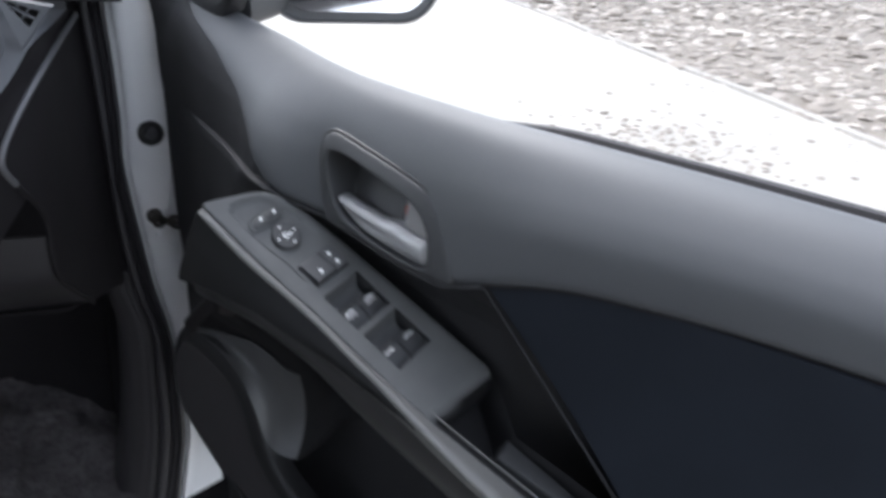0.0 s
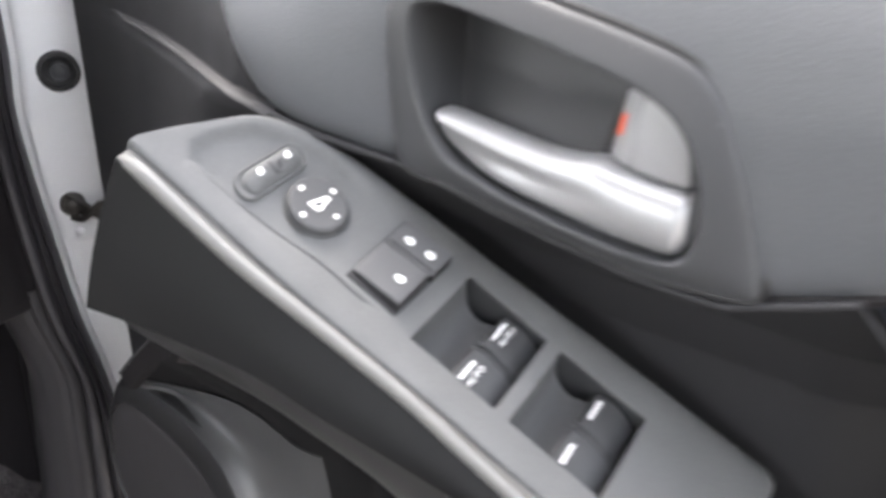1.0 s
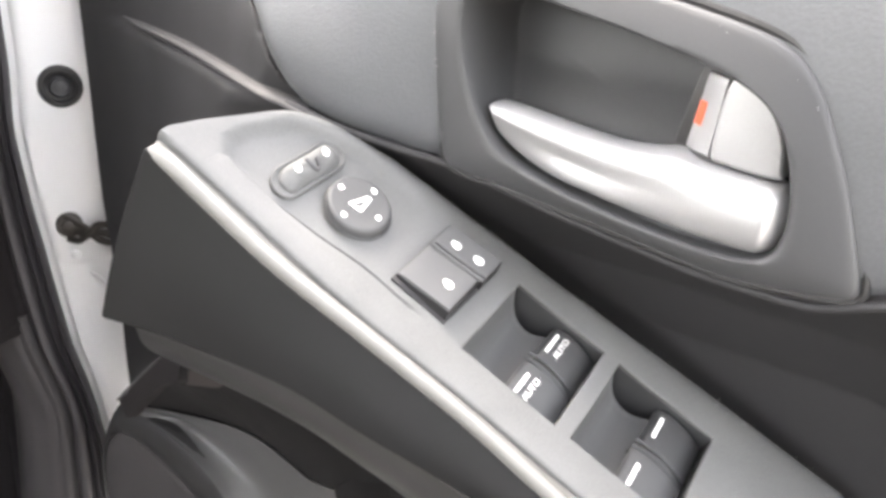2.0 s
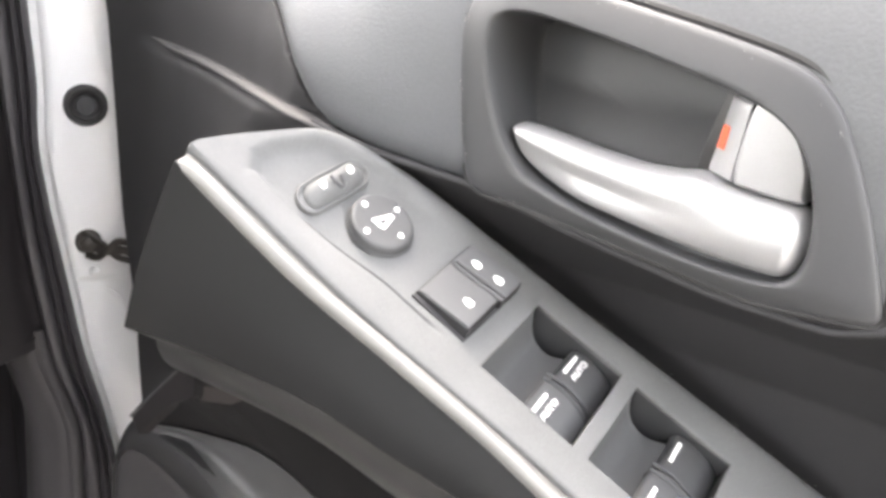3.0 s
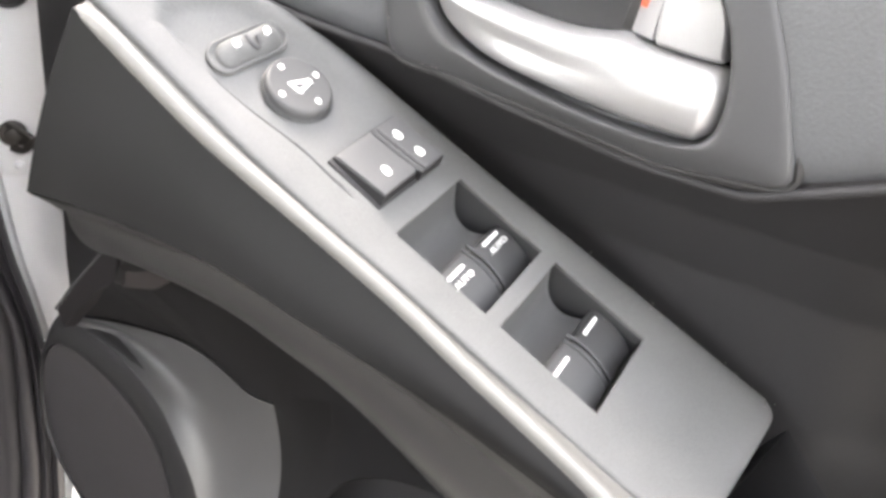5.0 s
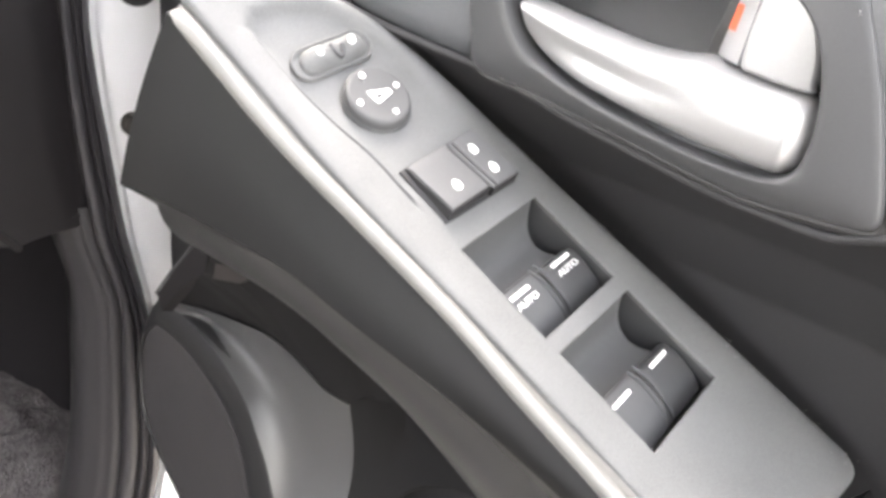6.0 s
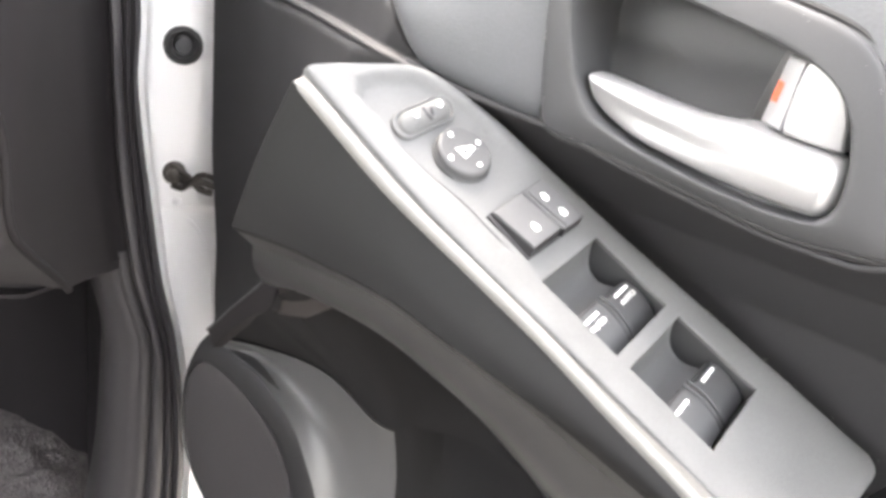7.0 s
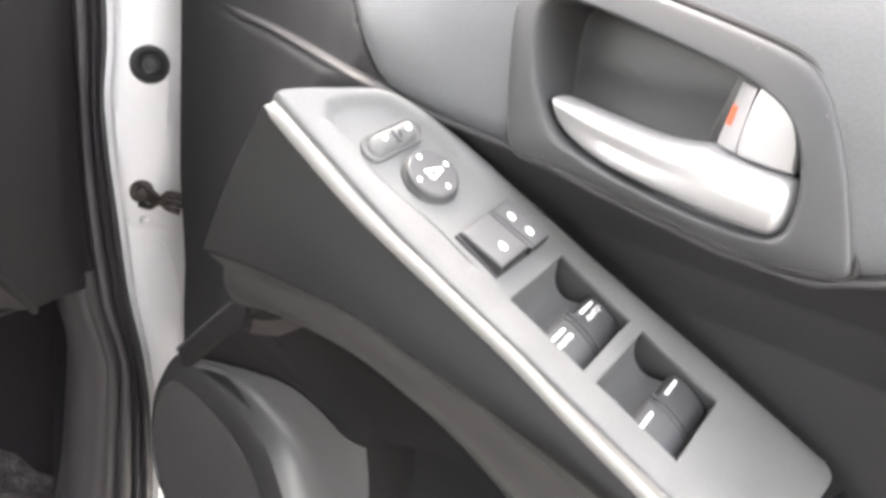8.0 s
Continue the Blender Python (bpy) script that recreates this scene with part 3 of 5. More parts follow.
# ---- armrest and switch panel ----
near_b = flow([-0.168, -0.13, -0.0962, -0.0195, 0.0455, 0.10], [-0.0500, -0.0462, -0.0441, -0.0400, -0.0400, -0.0386])
far_b = flow([-0.1680, -0.1651, -0.1602, -0.1554, -0.1510, -0.1474, -0.1424, -0.1355, -0.1260, -0.1130, -0.076, -0.0518, -0.0093, 0.0325, 0.10], [-0.0490, -0.0399, -0.0241, -0.0105, -0.0011, 0.0038, 0.0080, 0.0120, 0.0162, 0.0208, 0.0275, 0.0300, 0.0322, 0.0340, 0.0358])
OPEN = ((-0.0447, -0.0038), (0.0018, 0.0435))
OB = (-0.0262, 0.0160)
SHIELD = [(-0.149, -0.036), (-0.122, -0.0343), (-0.0946, -0.0300), (-0.07, -0.028), (-0.06, 0.0), (-0.09, 0.014), (-0.12, 0.012), (-0.137, 0.003), (-0.147, -0.0048), (-0.1535, -0.022), (-0.1540, -0.031)]


crease_b = flow([-0.168, -0.143, -0.1266, -0.1056, -0.0863, -0.0724, -0.05], [-0.0362, -0.0357, -0.0335, -0.0299, -0.0274, -0.0270, -0.0266])


def shield_w(a, b):
    """A shallow step down inside the shield-shaped field round the mirror knob."""
    best = 9.0
    n = len(SHIELD)
    for i in range(n):
        p, q = Vector(SHIELD[i]), Vector(SHIELD[(i + 1) % n])
        d = q - p
        t = min(max((Vector((a, b)) - p).dot(d) / d.dot(d), 0), 1)
        best = min(best, (Vector((a, b)) - p - d * t).length)
    sign = -1 if inside((a, b), SHIELD) else 1
    fade = step(-0.08, -0.115, a)
    crease = -0.0010 * step(-0.0008, 0.0012, b - crease_b(a)) * step(0.014, -0.004, b) * step(-0.060, -0.080, a) * (1 - fade)
    return -0.0036 * fade * step(0.0014, -0.0026, sign * best) + crease


def build_panel():
    cols = sorted({round(x, 5) for x in list(np.linspace(-0.1672, -0.046, 70)) + list(np.linspace(0.045, 0.0905, 14)) + [OPEN[0][0], OPEN[0][1], OPEN[1][0], OPEN[1][1], -0.034, -0.022, -0.012, 0.012, 0.022, 0.032]})
    fracs = [0, 0.02, 0.045, 0.08, 0.13] + [None] * 10 + [0.86, 0.91, 0.95, 0.98, 1.0]
    rows = []
    for a in cols:
        lo, hi = near_b(a), far_b(a)
        keys = [lo, lo + (OB[0] - lo) if a > -0.06 else lo + 0.18 * (hi - lo), OB[1] if a > -0.06 else lo + 0.8 * (hi - lo), hi]
        if a < -0.046:
            k = step(-0.09, -0.046, a)
            keys[1] = (lo + 0.18 * (hi - lo)) * (1 - k) + OB[0] * k
            keys[2] = (lo + 0.80 * (hi - lo)) * (1 - k) + OB[1] * k
        bs = list(np.linspace(keys[0], keys[1], 6)[:-1]) + list(np.linspace(keys[1], keys[2], 17)[:-1]) + list(np.linspace(keys[2], keys[3], 7))
        bs[1] = bs[0] + 0.0008 if hi - lo > 0.02 else bs[1]
        round_off = step(0.012, 0.036, hi - lo)
        bs[-3] += (bs[-1] - 0.0048 - bs[-3]) * round_off
        bs[-2] += (bs[-1] - 0.0021 - bs[-2]) * round_off
        skew = lambda b: a + 0.11 * (b - 0.033) * step(0.045, 0.088, a)
        groove = 0.0018 * step(-0.148, -0.140, a) * step(-0.058, -0.072, a)
        if groove:
            bs[4], bs[5], bs[6] = crease_b(a) - 0.0010, crease_b(a), crease_b(a) + 0.0010
        row = [abw(skew(lo), lo - 0.0006, -0.012), abw(skew(lo), lo - 0.0006, -0.0012)]
        for i, b in enumerate(bs):
            w = shield_w(a, b)
            if i == 0:
                w -= 0.0004
            if i == 5:
                w -= groove
            w -= round_off * (0.0006 if i == len(bs) - 2 else 0.0023 if i == len(bs) - 1 else 0)
            row.append(abw(skew(b), b, w))
        row += [abw(skew(hi), hi + 0.0012, -0.0062), abw(skew(hi), hi + 0.0014, -0.016)]
        rows.append(row)
    first = [Vector(p) for p in rows[0]]
    rows.insert(0, [tuple(p - PU * 0.0008 - PN * 0.0012) for p in first])
    rows.insert(0, [tuple(p - PU * 0.0010 - PN * 0.010) for p in first])
    last = [Vector(p) for p in rows[-1]]
    for d, w in ((0.0025, 0.0003), (0.0048, 0.0012), (0.0068, 0.0028), (0.0082, 0.0052), (0.0089, 0.0085), (0.0091, 0.014), (0.0092, 0.024)):
        rows.append([tuple(p + PU * d - PN * w) for p in last])
    used = [None, None] + cols

    def skip(i, j):
        if i < 2 or i + 1 >= len(used):
            return False
        mid = (used[i] + used[i + 1]) / 2
        return 7 <= j < 23 and any(lo < mid < hi for lo, hi in OPEN)

    panel = dpart("switch_panel", sheet(rows, tuple(PN * -0.0025), skip=skip), PANEL, label="satin grey plastic switch panel")
    return panel


panel = build_panel()


def build_dust():
    """Fine grains of dust along the far edge of the panel."""
    rnd = np.random.default_rng(11)
    bm = bmesh.new()
    for _ in range(60):
        a = rnd.uniform(-0.075, 0.095)
        b = far_b(a) - abs(rnd.normal(0, 0.0035)) - 0.0006
        if OB[1] - 0.002 > b and any(lo < a < hi for lo, hi in OPEN):
            continue
        r = rnd.uniform(0.00010, 0.00026) * (1.6 if rnd.random() > 0.93 else 1)
        loft([[abw(a + x * r * k, b + y * r * k, w) for x, y in disc(1, 5)] for k, w in ((1.0, -0.0002), (0.9, r * 0.6), (0.3, r))], bm)
    tagged(dpart("dust", bm, DUST, panel), "fine pale dust", kind="stuff")


build_dust()


def build_switches():
    for n, (a0, a1) in enumerate(OPEN):
        span, wide = a1 - a0, OB[1] - OB[0]
        # walls of the well
        loop = [(a0 - 0.0004, OB[0] - 0.0004), (a1 + 0.0004, OB[0] - 0.0004), (a1 + 0.0004, OB[1] + 0.0004), (a0 - 0.0004, OB[1] + 0.0004)]
        bm = loft([[abw(a, b, w) for a, b in loop] for w in (-0.0022, -0.028)], caps=False)
        bm.faces.new([v for v in bm.verts][4:8])
        dpart("switch_well", bm, BEZEL, panel)
        # hollow finger bowl: steep front wall, rounded floor that rises to the switches
        height = flow([0, 0.03, 0.07, 0.12, 0.19, 0.27, 0.36, 0.45, 0.52], [-0.0024, -0.0060, -0.0096, -0.0124, -0.0144, -0.0150, -0.0140, -0.0116, -0.0090])
        rows = []
        for i in range(31):
            f = 0.515 * i / 30
            a = a0 + 0.0003 + span * f
            w = height(f)
            crest = OB[1] - wide * (0.04 + 0.10 * step(0.0, 0.35, f))
            row = []
            for j in range(15):
                t = j / 14
                row.append(abw(a, OB[0] + 0.0003 + (crest - OB[0]) * t, w + 0.0020 * t ** 4 * step(0.06, 0.3, f) + 0.0012 * (1 - t) ** 3 * step(0.1, 0.4, f)))
            top = w + 0.0020 * step(0.06, 0.3, f)
            row += [abw(a, crest + d, top - e) for d, e in ((0.0005, 0.0001), (0.0009, 0.0006), (0.0012, 0.0018), (0.0013, 0.009))]
            rows.append(row)
        dpart("finger_scoop", sheet(rows, tuple(PN * -0.002)), SCOOP, panel)
        # softly broken edge of the opening
        edge = [abw(a, b, -0.0005) for a, b in ((a0, OB[0]), (a0, OB[1]), (a1, OB[1]), (a1, OB[0]))]
        edge = [tuple(Vector(edge[k]).lerp(Vector(edge[(k + 1) % 4]), t)) for k in range(4) for t in (0.004, 0.25, 0.5, 0.75, 0.996)]
        dpart("well_rim", sweep(edge + edge[:2], disc(0.0006, 8), up=tuple(PN)), PANEL, panel)
        mid = OB[1] - 0.515 * wide
        for m, (b0, b1, f0) in enumerate(((OB[0] + 0.0006, mid - 0.0009, 0.47), (mid + 0.0009, OB[1] - 0.0006, 0.50))):
            rows = []
            low = 0.0006 if m else 0.0
            crown = flow([0, 0.03, 0.1, 0.3, 0.6, 0.85, 1.0], [-0.0062, -0.0050, -0.0042, -0.0036, -0.0044, -0.0062, -0.0084] if m == 0 else [-0.0075, -0.0052, -0.0040, -0.0034, -0.0042, -0.0060, -0.0082])
            for i in range(26):
                f = i / 25
                a = a0 + span * f0 + (a1 - 0.0006 - a0 - span * f0) * f
                rows.append([abw(a, b0 + (b1 - b0) * t, crown(f) - low - e) for t, e in ((0, 0.012), (0, 0.0009), (0.03, 0.0003), (0.07, 0), (0.3, -0.0001), (0.5, -0.0002), (0.7, -0.0001), (0.93, 0), (0.97, 0.0003), (1, 0.0009), (1, 0.012))])
            # Near and far switch differ in tone: light and shade put into colour.
            dpart("window_switch", sheet(rows, tuple(PN * -0.001)), KEY if m == 0 else BUTTON, panel)
            # ridges along the gap between the two switches
            e = b1 - 0.0006 if m == 0 else b0 + 0.0006
            path = [abw(a0 + span * (0.46 + 0.52 * f), e, crown(max(f, 0.06)) + 0.0004) for f in np.linspace(0, 1, 18)]
            dpart("switch_ridge", sweep(path, disc(0.0006, 8), up=tuple(PN)), KEY, panel)
            # white mark across the switch, and lettering on the first pair
            bc = OB[1] - wide * (0.80 if m == 0 else 0.235)
            ac = a0 + span * 0.572
            wv = crown(0.2) - low + 0.0006
            bar = [(ac - 0.0007, bc - 0.0048), (ac + 0.0007, bc - 0.0048), (ac + 0.0007, bc + 0.0048), (ac - 0.0007, bc + 0.0048)]
            dpart("white_line", slab(bar, abw, wv - 0.0008, wv, 0.0001), WHITE, panel)
            if n == 0:
                write("AUTO", abw, ac + 0.0039, bc, 0.0034, wv - 0.0002)


def write(text, place, a, b, size, w):
    """Lettering laid on the panel, reading across it."""
    cu = bpy.data.curves.new("lettering", "FONT")
    cu.body, cu.size, cu.align_x, cu.align_y, cu.extrude = text, size, "CENTER", "CENTER", 0.0001
    ob = bpy.data.objects.new("lettering", cu)
    scene.collection.objects.link(ob)
    me = bpy.data.meshes.new_from_object(ob.evaluated_get(bpy.context.evaluated_depsgraph_get()))
    bpy.data.objects.remove(ob)
    bm = bmesh.new()
    bm.from_mesh(me)
    for v in bm.verts:
        v.co = place(a - v.co.y, b + v.co.x * 1.15, w + v.co.z + 0.0003)
    dpart("lettering", bm, WHITE, panel, "white lettering", smooth=False)


build_switches()


def build_lock():
    a0, a1, b0, b1 = -0.0780, -0.0556, -0.0212, 0.0130
    mid = -0.0005
    # Black seat: the gap, widened as shade on the rocker's near side.
    frame_loop = [(a0 - 0.0008, b0 - 0.0022), (a1 + 0.0012, b0 - 0.0022), (a1 + 0.0024, b1 + 0.0006), (a0 - 0.0008, b1 + 0.0006)]
    dpart("lock_seat", slab(frame_loop, abw, -0.004, 0.0002, 0.0002), CARD, panel)
    for m, (lo, hi, ends) in enumerate(((b0, mid - 0.0004, 0.0), (mid + 0.0004, b1, 0.0015))):
        rows = []
        for i in range(12):
            f = i / 11
            a = a0 + (a1 + ends - a0) * f
            w = float(np.interp(f, [0, 0.03, 0.97, 1], [0.0018, 0.0026, 0.0056, 0.0053]))
            rows.append([abw(a, lo + (hi - lo) * t, w - e) for t, e in ((0, 0.0010), (0, 0.0003), (0.014, 0), (0.3, 0), (0.7, 0), (0.986, 0), (1, 0.0003), (1, 0.0010))])
        # Black block under each cap: the rocker sides' shade put into colour.
        core = [(a0 - 0.0004, lo - 0.0004), (a1 + ends + 0.0005, lo - 0.0004), (a1 + ends + 0.0005, hi + 0.0002), (a0 - 0.0004, hi + 0.0002)]
        rim = [0.0012, 0.0046, 0.0046, 0.0012]
        bm = loft([[abw(a, b, -0.002) for a, b in core], [abw(a, b, h) for (a, b), h in zip(core, rim)]])
        dpart("lock_side_shade", bm, CARD, panel)
        dpart("lock_switch", sheet(rows, tuple(PN * -0.0008)), LOCK, panel)
    for off, rise in ((-0.0013, 0.0002), (0.0013, 0.0)):
        path = [abw(a0 + 0.0012 + (a1 + 0.0006 - a0) * f, mid + off, 0.0030 + rise + 0.0031 * f) for f in np.linspace(0, 1, 8)]
        dpart("lock_ridge", sweep(path, disc(0.00075, 8), up=tuple(PN)), LOCK, panel)
    for a, b in ((-0.0618, -0.0122), (-0.0702, 0.0055), (-0.0600, 0.0058)):
        f = (a - a0) / (a1 - a0)
        w = float(np.interp(f, [0, 0.03, 0.97, 1], [0.0018, 0.0026, 0.0056, 0.0053]))
        loop = [(a + x, b + y) for x, y in rounded(0.0034, 0.0031, 0.0012, 4)]
        dpart("lock_symbol", slab(loop, abw, w - 0.0006, w + 0.0004, 0.0001), WHITE, panel)
        bow = [abw(a - 0.0012 - 0.0012 * math.sin(t), b + 0.0009 * math.cos(t), w + 0.0001) for t in np.linspace(0.1, 3.04, 9)]
        dpart("lock_symbol", sweep(bow, disc(0.0003, 6), up=tuple(PN)), WHITE, panel)


build_lock()


def build_mirror_control():
    ka, kb = -0.1060, -0.0103

    def local(x, y, w, a=ka, b=kb):
        u0, v0 = a - 0.18 * b, b + 0.14 * (a + 0.04)
        return uvw(u0 + x, v0 + y, w - 0.0008)

    rings = []
    for r, w in ((0.0134, -0.0012), (0.0133, -0.0006), (0.0130, -0.0004), (0.0126, -0.0008)):
        rings.append([local(x, y, w) for x, y in disc(r)])
    for r, w in ((0.0126, -0.0004), (0.0125, 0.0012), (0.0123, 0.0020), (0.0118, 0.0026), (0.0111, 0.0028), (0.0100, 0.0026), (0.006, 0.0025), (0.001, 0.0025)):
        rings.append([local(x, y, w) for x, y in disc(r)])
    dpart("mirror_knob", loft(rings), KNOB, panel, "round grey mirror adjusting knob")
    for x, y in ((-0.0089, -0.0022), (-0.0019, 0.0087), (0.0011, -0.0090), (0.0081, 0.0023)):
        dpart("white_dot", slab([(x + p, y + q) for p, q in disc(0.0011, 12)], local, 0.0022, 0.0030, 0.0001), WHITE, panel)
    ring_o = ccw([(-0.0023, -0.0040), (-0.0012, 0.0048), (0.0004, 0.0054), (0.0032, -0.0018), (0.0018, -0.0030)])
    ring_i = inset(ring_o, 0.0015)
    bm = loft([[local(x, y, w) for x, y in lp] for lp, w in ((ring_o, 0.0018), (ring_o, 0.0029), (ring_i, 0.0029), (ring_i, 0.0018))], caps=False)
    dpart("mirror_symbol", bm, WHITE, panel)

    # left and right selector in its oval dish
    def oval(x, y, w):
        return uvw(-0.1271 + x - 0.13 * y, -0.0253 + y, w - 0.0024)

    def stadium(l, wd, n=14):
        out = []
        for s in (1, -1):
            for i in range(n + 1):
                t = math.pi * i / n
                out.append((s * wd / 2 * math.cos(t), s * ((l - wd) / 2 + wd / 2 * math.sin(t))))
            out += [(-s * wd / 2, s * (l - wd) / 2 * (1 - k / 12)) for k in range(1, 24)]
        return out

    rings = [[oval(x, y, w) for x, y in stadium(0.0360 - 2 * d, 0.0132 - 2 * d)] for d, w in ((0.0, -0.001), (0.0001, 0.0004), (0.0007, 0.0008), (0.0013, 0.0003), (0.0019, -0.0006))]
    dpart("selector_dish", loft(rings), PANEL, panel)
    def bump(y):
        return 0.0022 * math.exp(-((y + 0.0064) / 0.0046) ** 2) + 0.0022 * math.exp(-((y - 0.0086) / 0.0040) ** 2)

    rings = []
    for d, e in ((0.0, -0.0024), (0.0, 0.0), (0.0003, 0.0005), (0.0009, 0.0010), (0.0017, 0.0014), (0.0026, 0.0017), (0.0035, 0.0019), (0.0043, 0.0020), (0.0048, 0.0020)):
        k = min(1, d / 0.0030)
        rings.append([oval(x, y + 0.0004, e + bump(y) * math.sin(1.57 * k)) for x, y in stadium(0.0292 - 2 * d, 0.0100 - 2 * d)])
    dpart("selector_switch", loft(rings), PANEL, panel, "grey mirror selector rocker")
    slot = [oval(x, y, w) for x, y, w in ((-0.0024, 0.0000, 0.0024), (0.0012, 0.0004, 0.0025), (0.0028, 0.0014, 0.0020), (0.0026, 0.0030, 0.0022), (-0.0006, 0.0038, 0.0031))]
    dpart("selector_slot", sweep(smooth_loop(slot, 16, closed=False), disc(0.0010, 8), up=tuple(PN)), BUTTON, panel)
    for y in (-0.0066, 0.0080):
        dpart("white_dot", slab([(p * 0.0015, y + q * 0.0013) for p, q in disc(1, 10)], oval, 0.0012, 0.0045, 0.0001), WHITE, panel)


build_mirror_control()

STRIP_UV = [(-0.1565, -0.0742), (-0.128, -0.0680), (-0.0987, -0.0618), (-0.060, -0.0520), (-0.0218, -0.0448), (0.0130, -0.0412), (0.0465, -0.0370), (0.0678, -0.0351), (0.0998, -0.0323), (0.1299, -0.0287), (0.1584, -0.0243), (0.194, -0.0175), (0.26, -0.002)]


def strip_line(n=70):
    return smooth_loop(STRIP_UV, n, closed=False)


wide_k = flow([0.0, 0.05, 0.088, 0.116, 0.143, 0.17, 0.26], [1.0, 1.02, 1.35, 1.8, 2.15, 2.4, 2.9])


def build_strip():
    pts = strip_line()
    rows = []
    for i, (u, v) in enumerate(pts):
        k = wide_k(u)
        end = (0.0035, 0.0012, 0.0003)[i] if i < 3 else 0.0
        flat = step(0.0, 0.09, u)
        prof = ((-0.0004, -0.0110), (-0.0007, -0.0045), (-0.0006, -0.0022), (0.0002, -0.0009), (0.0015, -0.0001), (0.0030, -0.0001), (0.0043, -0.0009), (0.0054, -0.0020), (0.0064, -0.0025), (0.0074, -0.0026), (0.0084, -0.0036), (0.0086, -0.008))
        prof = [(d, w if d < 0.002 else w * (1 - 0.8 * flat) if d < 0.008 else w) for d, w in prof]
        rows.append([uvw(u, v + d * k, w - end * (1 if d < 0.004 else 0.3)) for d, w in prof])
    dpart("silver_strip", sheet(rows, tuple(PN * -0.0015)), STRIP, label="satin silver trim strip")
    rows = [[uvw(u, v + d * wide_k(u) + e * step(0.06, 0.10, u), w) for d, e, w in ((0.0060, 0.0, -0.0052), (0.0085, 0.0005, -0.0050), (0.0100, 0.0045, -0.0056))] for u, v in pts]
    dpart("strip_groove", sheet(rows, tuple(PN * -0.002)), GROMMET)
    # thin bright edge of the pull handle beside the strip
    edge = smooth_loop([(0.0917, -0.0150), (0.1109, -0.0112), (0.1379, -0.0048), (0.1639, 0.0016), (0.1908, 0.0082), (0.26, 0.026), (0.33, 0.045)], 40, closed=False)
    dpart("pull_edge", sweep([uvw(u, v, -0.0012) for u, v in edge], disc(0.0009, 8), up=tuple(PN)), STRIP)


build_strip()


def build_armrest():
    """Side wall of the armrest and its rolled underside."""
    n = 64
    top = strip_line(n)
    foot = smooth_loop([(-0.141, -0.0765, 0.7815), (-0.112, -0.074, 0.7845), (-0.083, -0.0675, 0.7825), (-0.054, -0.061, 0.779), (-0.028, -0.055, 0.771), (0.0, -0.048, 0.763), (0.03, -0.041, 0.754), (0.071, -0.032, 0.739), (0.12, -0.019, 0.715), (0.15, -0.010, 0.699), (0.25, 0.022, 0.645)], n, closed=False)
    roll = smooth_loop([(-0.205, 0.004, 0.706), (-0.16, -0.020, 0.7285), (-0.122, -0.031, 0.7405), (-0.083, -0.030, 0.7415), (-0.056, -0.026, 0.734), (-0.03, -0.020, 0.723), (-0.004, -0.015, 0.708), (0.018, -0.009, 0.692), (0.07, 0.005, 0.660), (0.15, 0.03, 0.610), (0.25, 0.06, 0.56)], n, closed=False)
    rows = []
    for i in range(n):
        u, v = top[i]
        t0 = Vector(uvw(u, v - 0.0004, -0.004))
        b, r = Vector(foot[i]), Vector(roll[i])
        row = [tuple(t0 + Vector((0, 0.004, 0.0)))]
        for t in np.linspace(0, 1, 12):
            row.append(tuple(t0.lerp(b, t) + Vector((0, -0.002, 0)) * math.sin(math.pi * t)))
        # tucked in below the side, then swelling out before its lower edge
        tuck = b.lerp(r, 0.24) + Vector((0, 0.0045, -0.0012))
        swell = tuck.lerp(r, 0.55) + Vector((0, -0.012, -0.003))
        row.append(tuple(b + Vector((0, 0.0015, -0.0015))))
        row += [tuple(b.lerp(tuck, t)) for t in (0.25, 0.5, 0.75)]
        for t in np.linspace(0.0, 1, 14):
            row.append(tuple(tuck * (1 - t) ** 2 + swell * 2 * t * (1 - t) + r * t * t))
        for dy, dz in ((0.004, 0.001), (0.012, 0.004), (0.03, 0.010), (0.06, 0.02), (0.09, 0.03)):
            row.append(tuple(r + Vector((0, dy, dz))))
        rows.append(row)
    first = [Vector(p) for p in rows[0]]
    rows.insert(0, [tuple(p + Vector((-0.001, 0.003, -0.001))) for p in first])
    rows.insert(0, [tuple(p + Vector((-0.004, 0.05 * min(1, k / 3), -0.002))) for k, p in enumerate(first)])
    dpart("armrest", sheet([r[:15] for r in rows], (0.0, 0.003, -0.001)), ARM, label="armrest side, shade put into its near-black colour")
    dpart("armrest_underside", sheet([r[14:] for r in rows], (0.0, 0.003, -0.001)), UNDER, label="rolled armrest underside, highlight put into a lighter grey")
    # pull cup behind the panel, and the ledge beside it
    floor_loop = [(0.098, 0.052), (0.094, -0.0145), (0.1379, -0.0040), (0.1908, 0.0090), (0.34, 0.048), (0.34, 0.085), (0.145, 0.030)]
    rings = [[uvw(u, v, w) for u, v in floor_loop] for w in (-0.003, -0.030, -0.050)]
    bm = loft(rings, caps=False)
    bm.verts.ensure_lookup_table()
    bm.faces.new(bm.verts[-len(floor_loop):])
    dpart("pull_cup", bm, CARD, label="dark pull handle cup")
    ledge = [(0.1425, 0.029), (0.1480, 0.0085), (0.1976, 0.0235), (0.33, 0.062), (0.33, 0.088), (0.2107, 0.0425)]
    dpart("rear_ledge", slab(ledge, uvw, -0.04, -0.0115, 0.003), BEZEL, label="grey ledge behind the pull cup")


build_armrest()


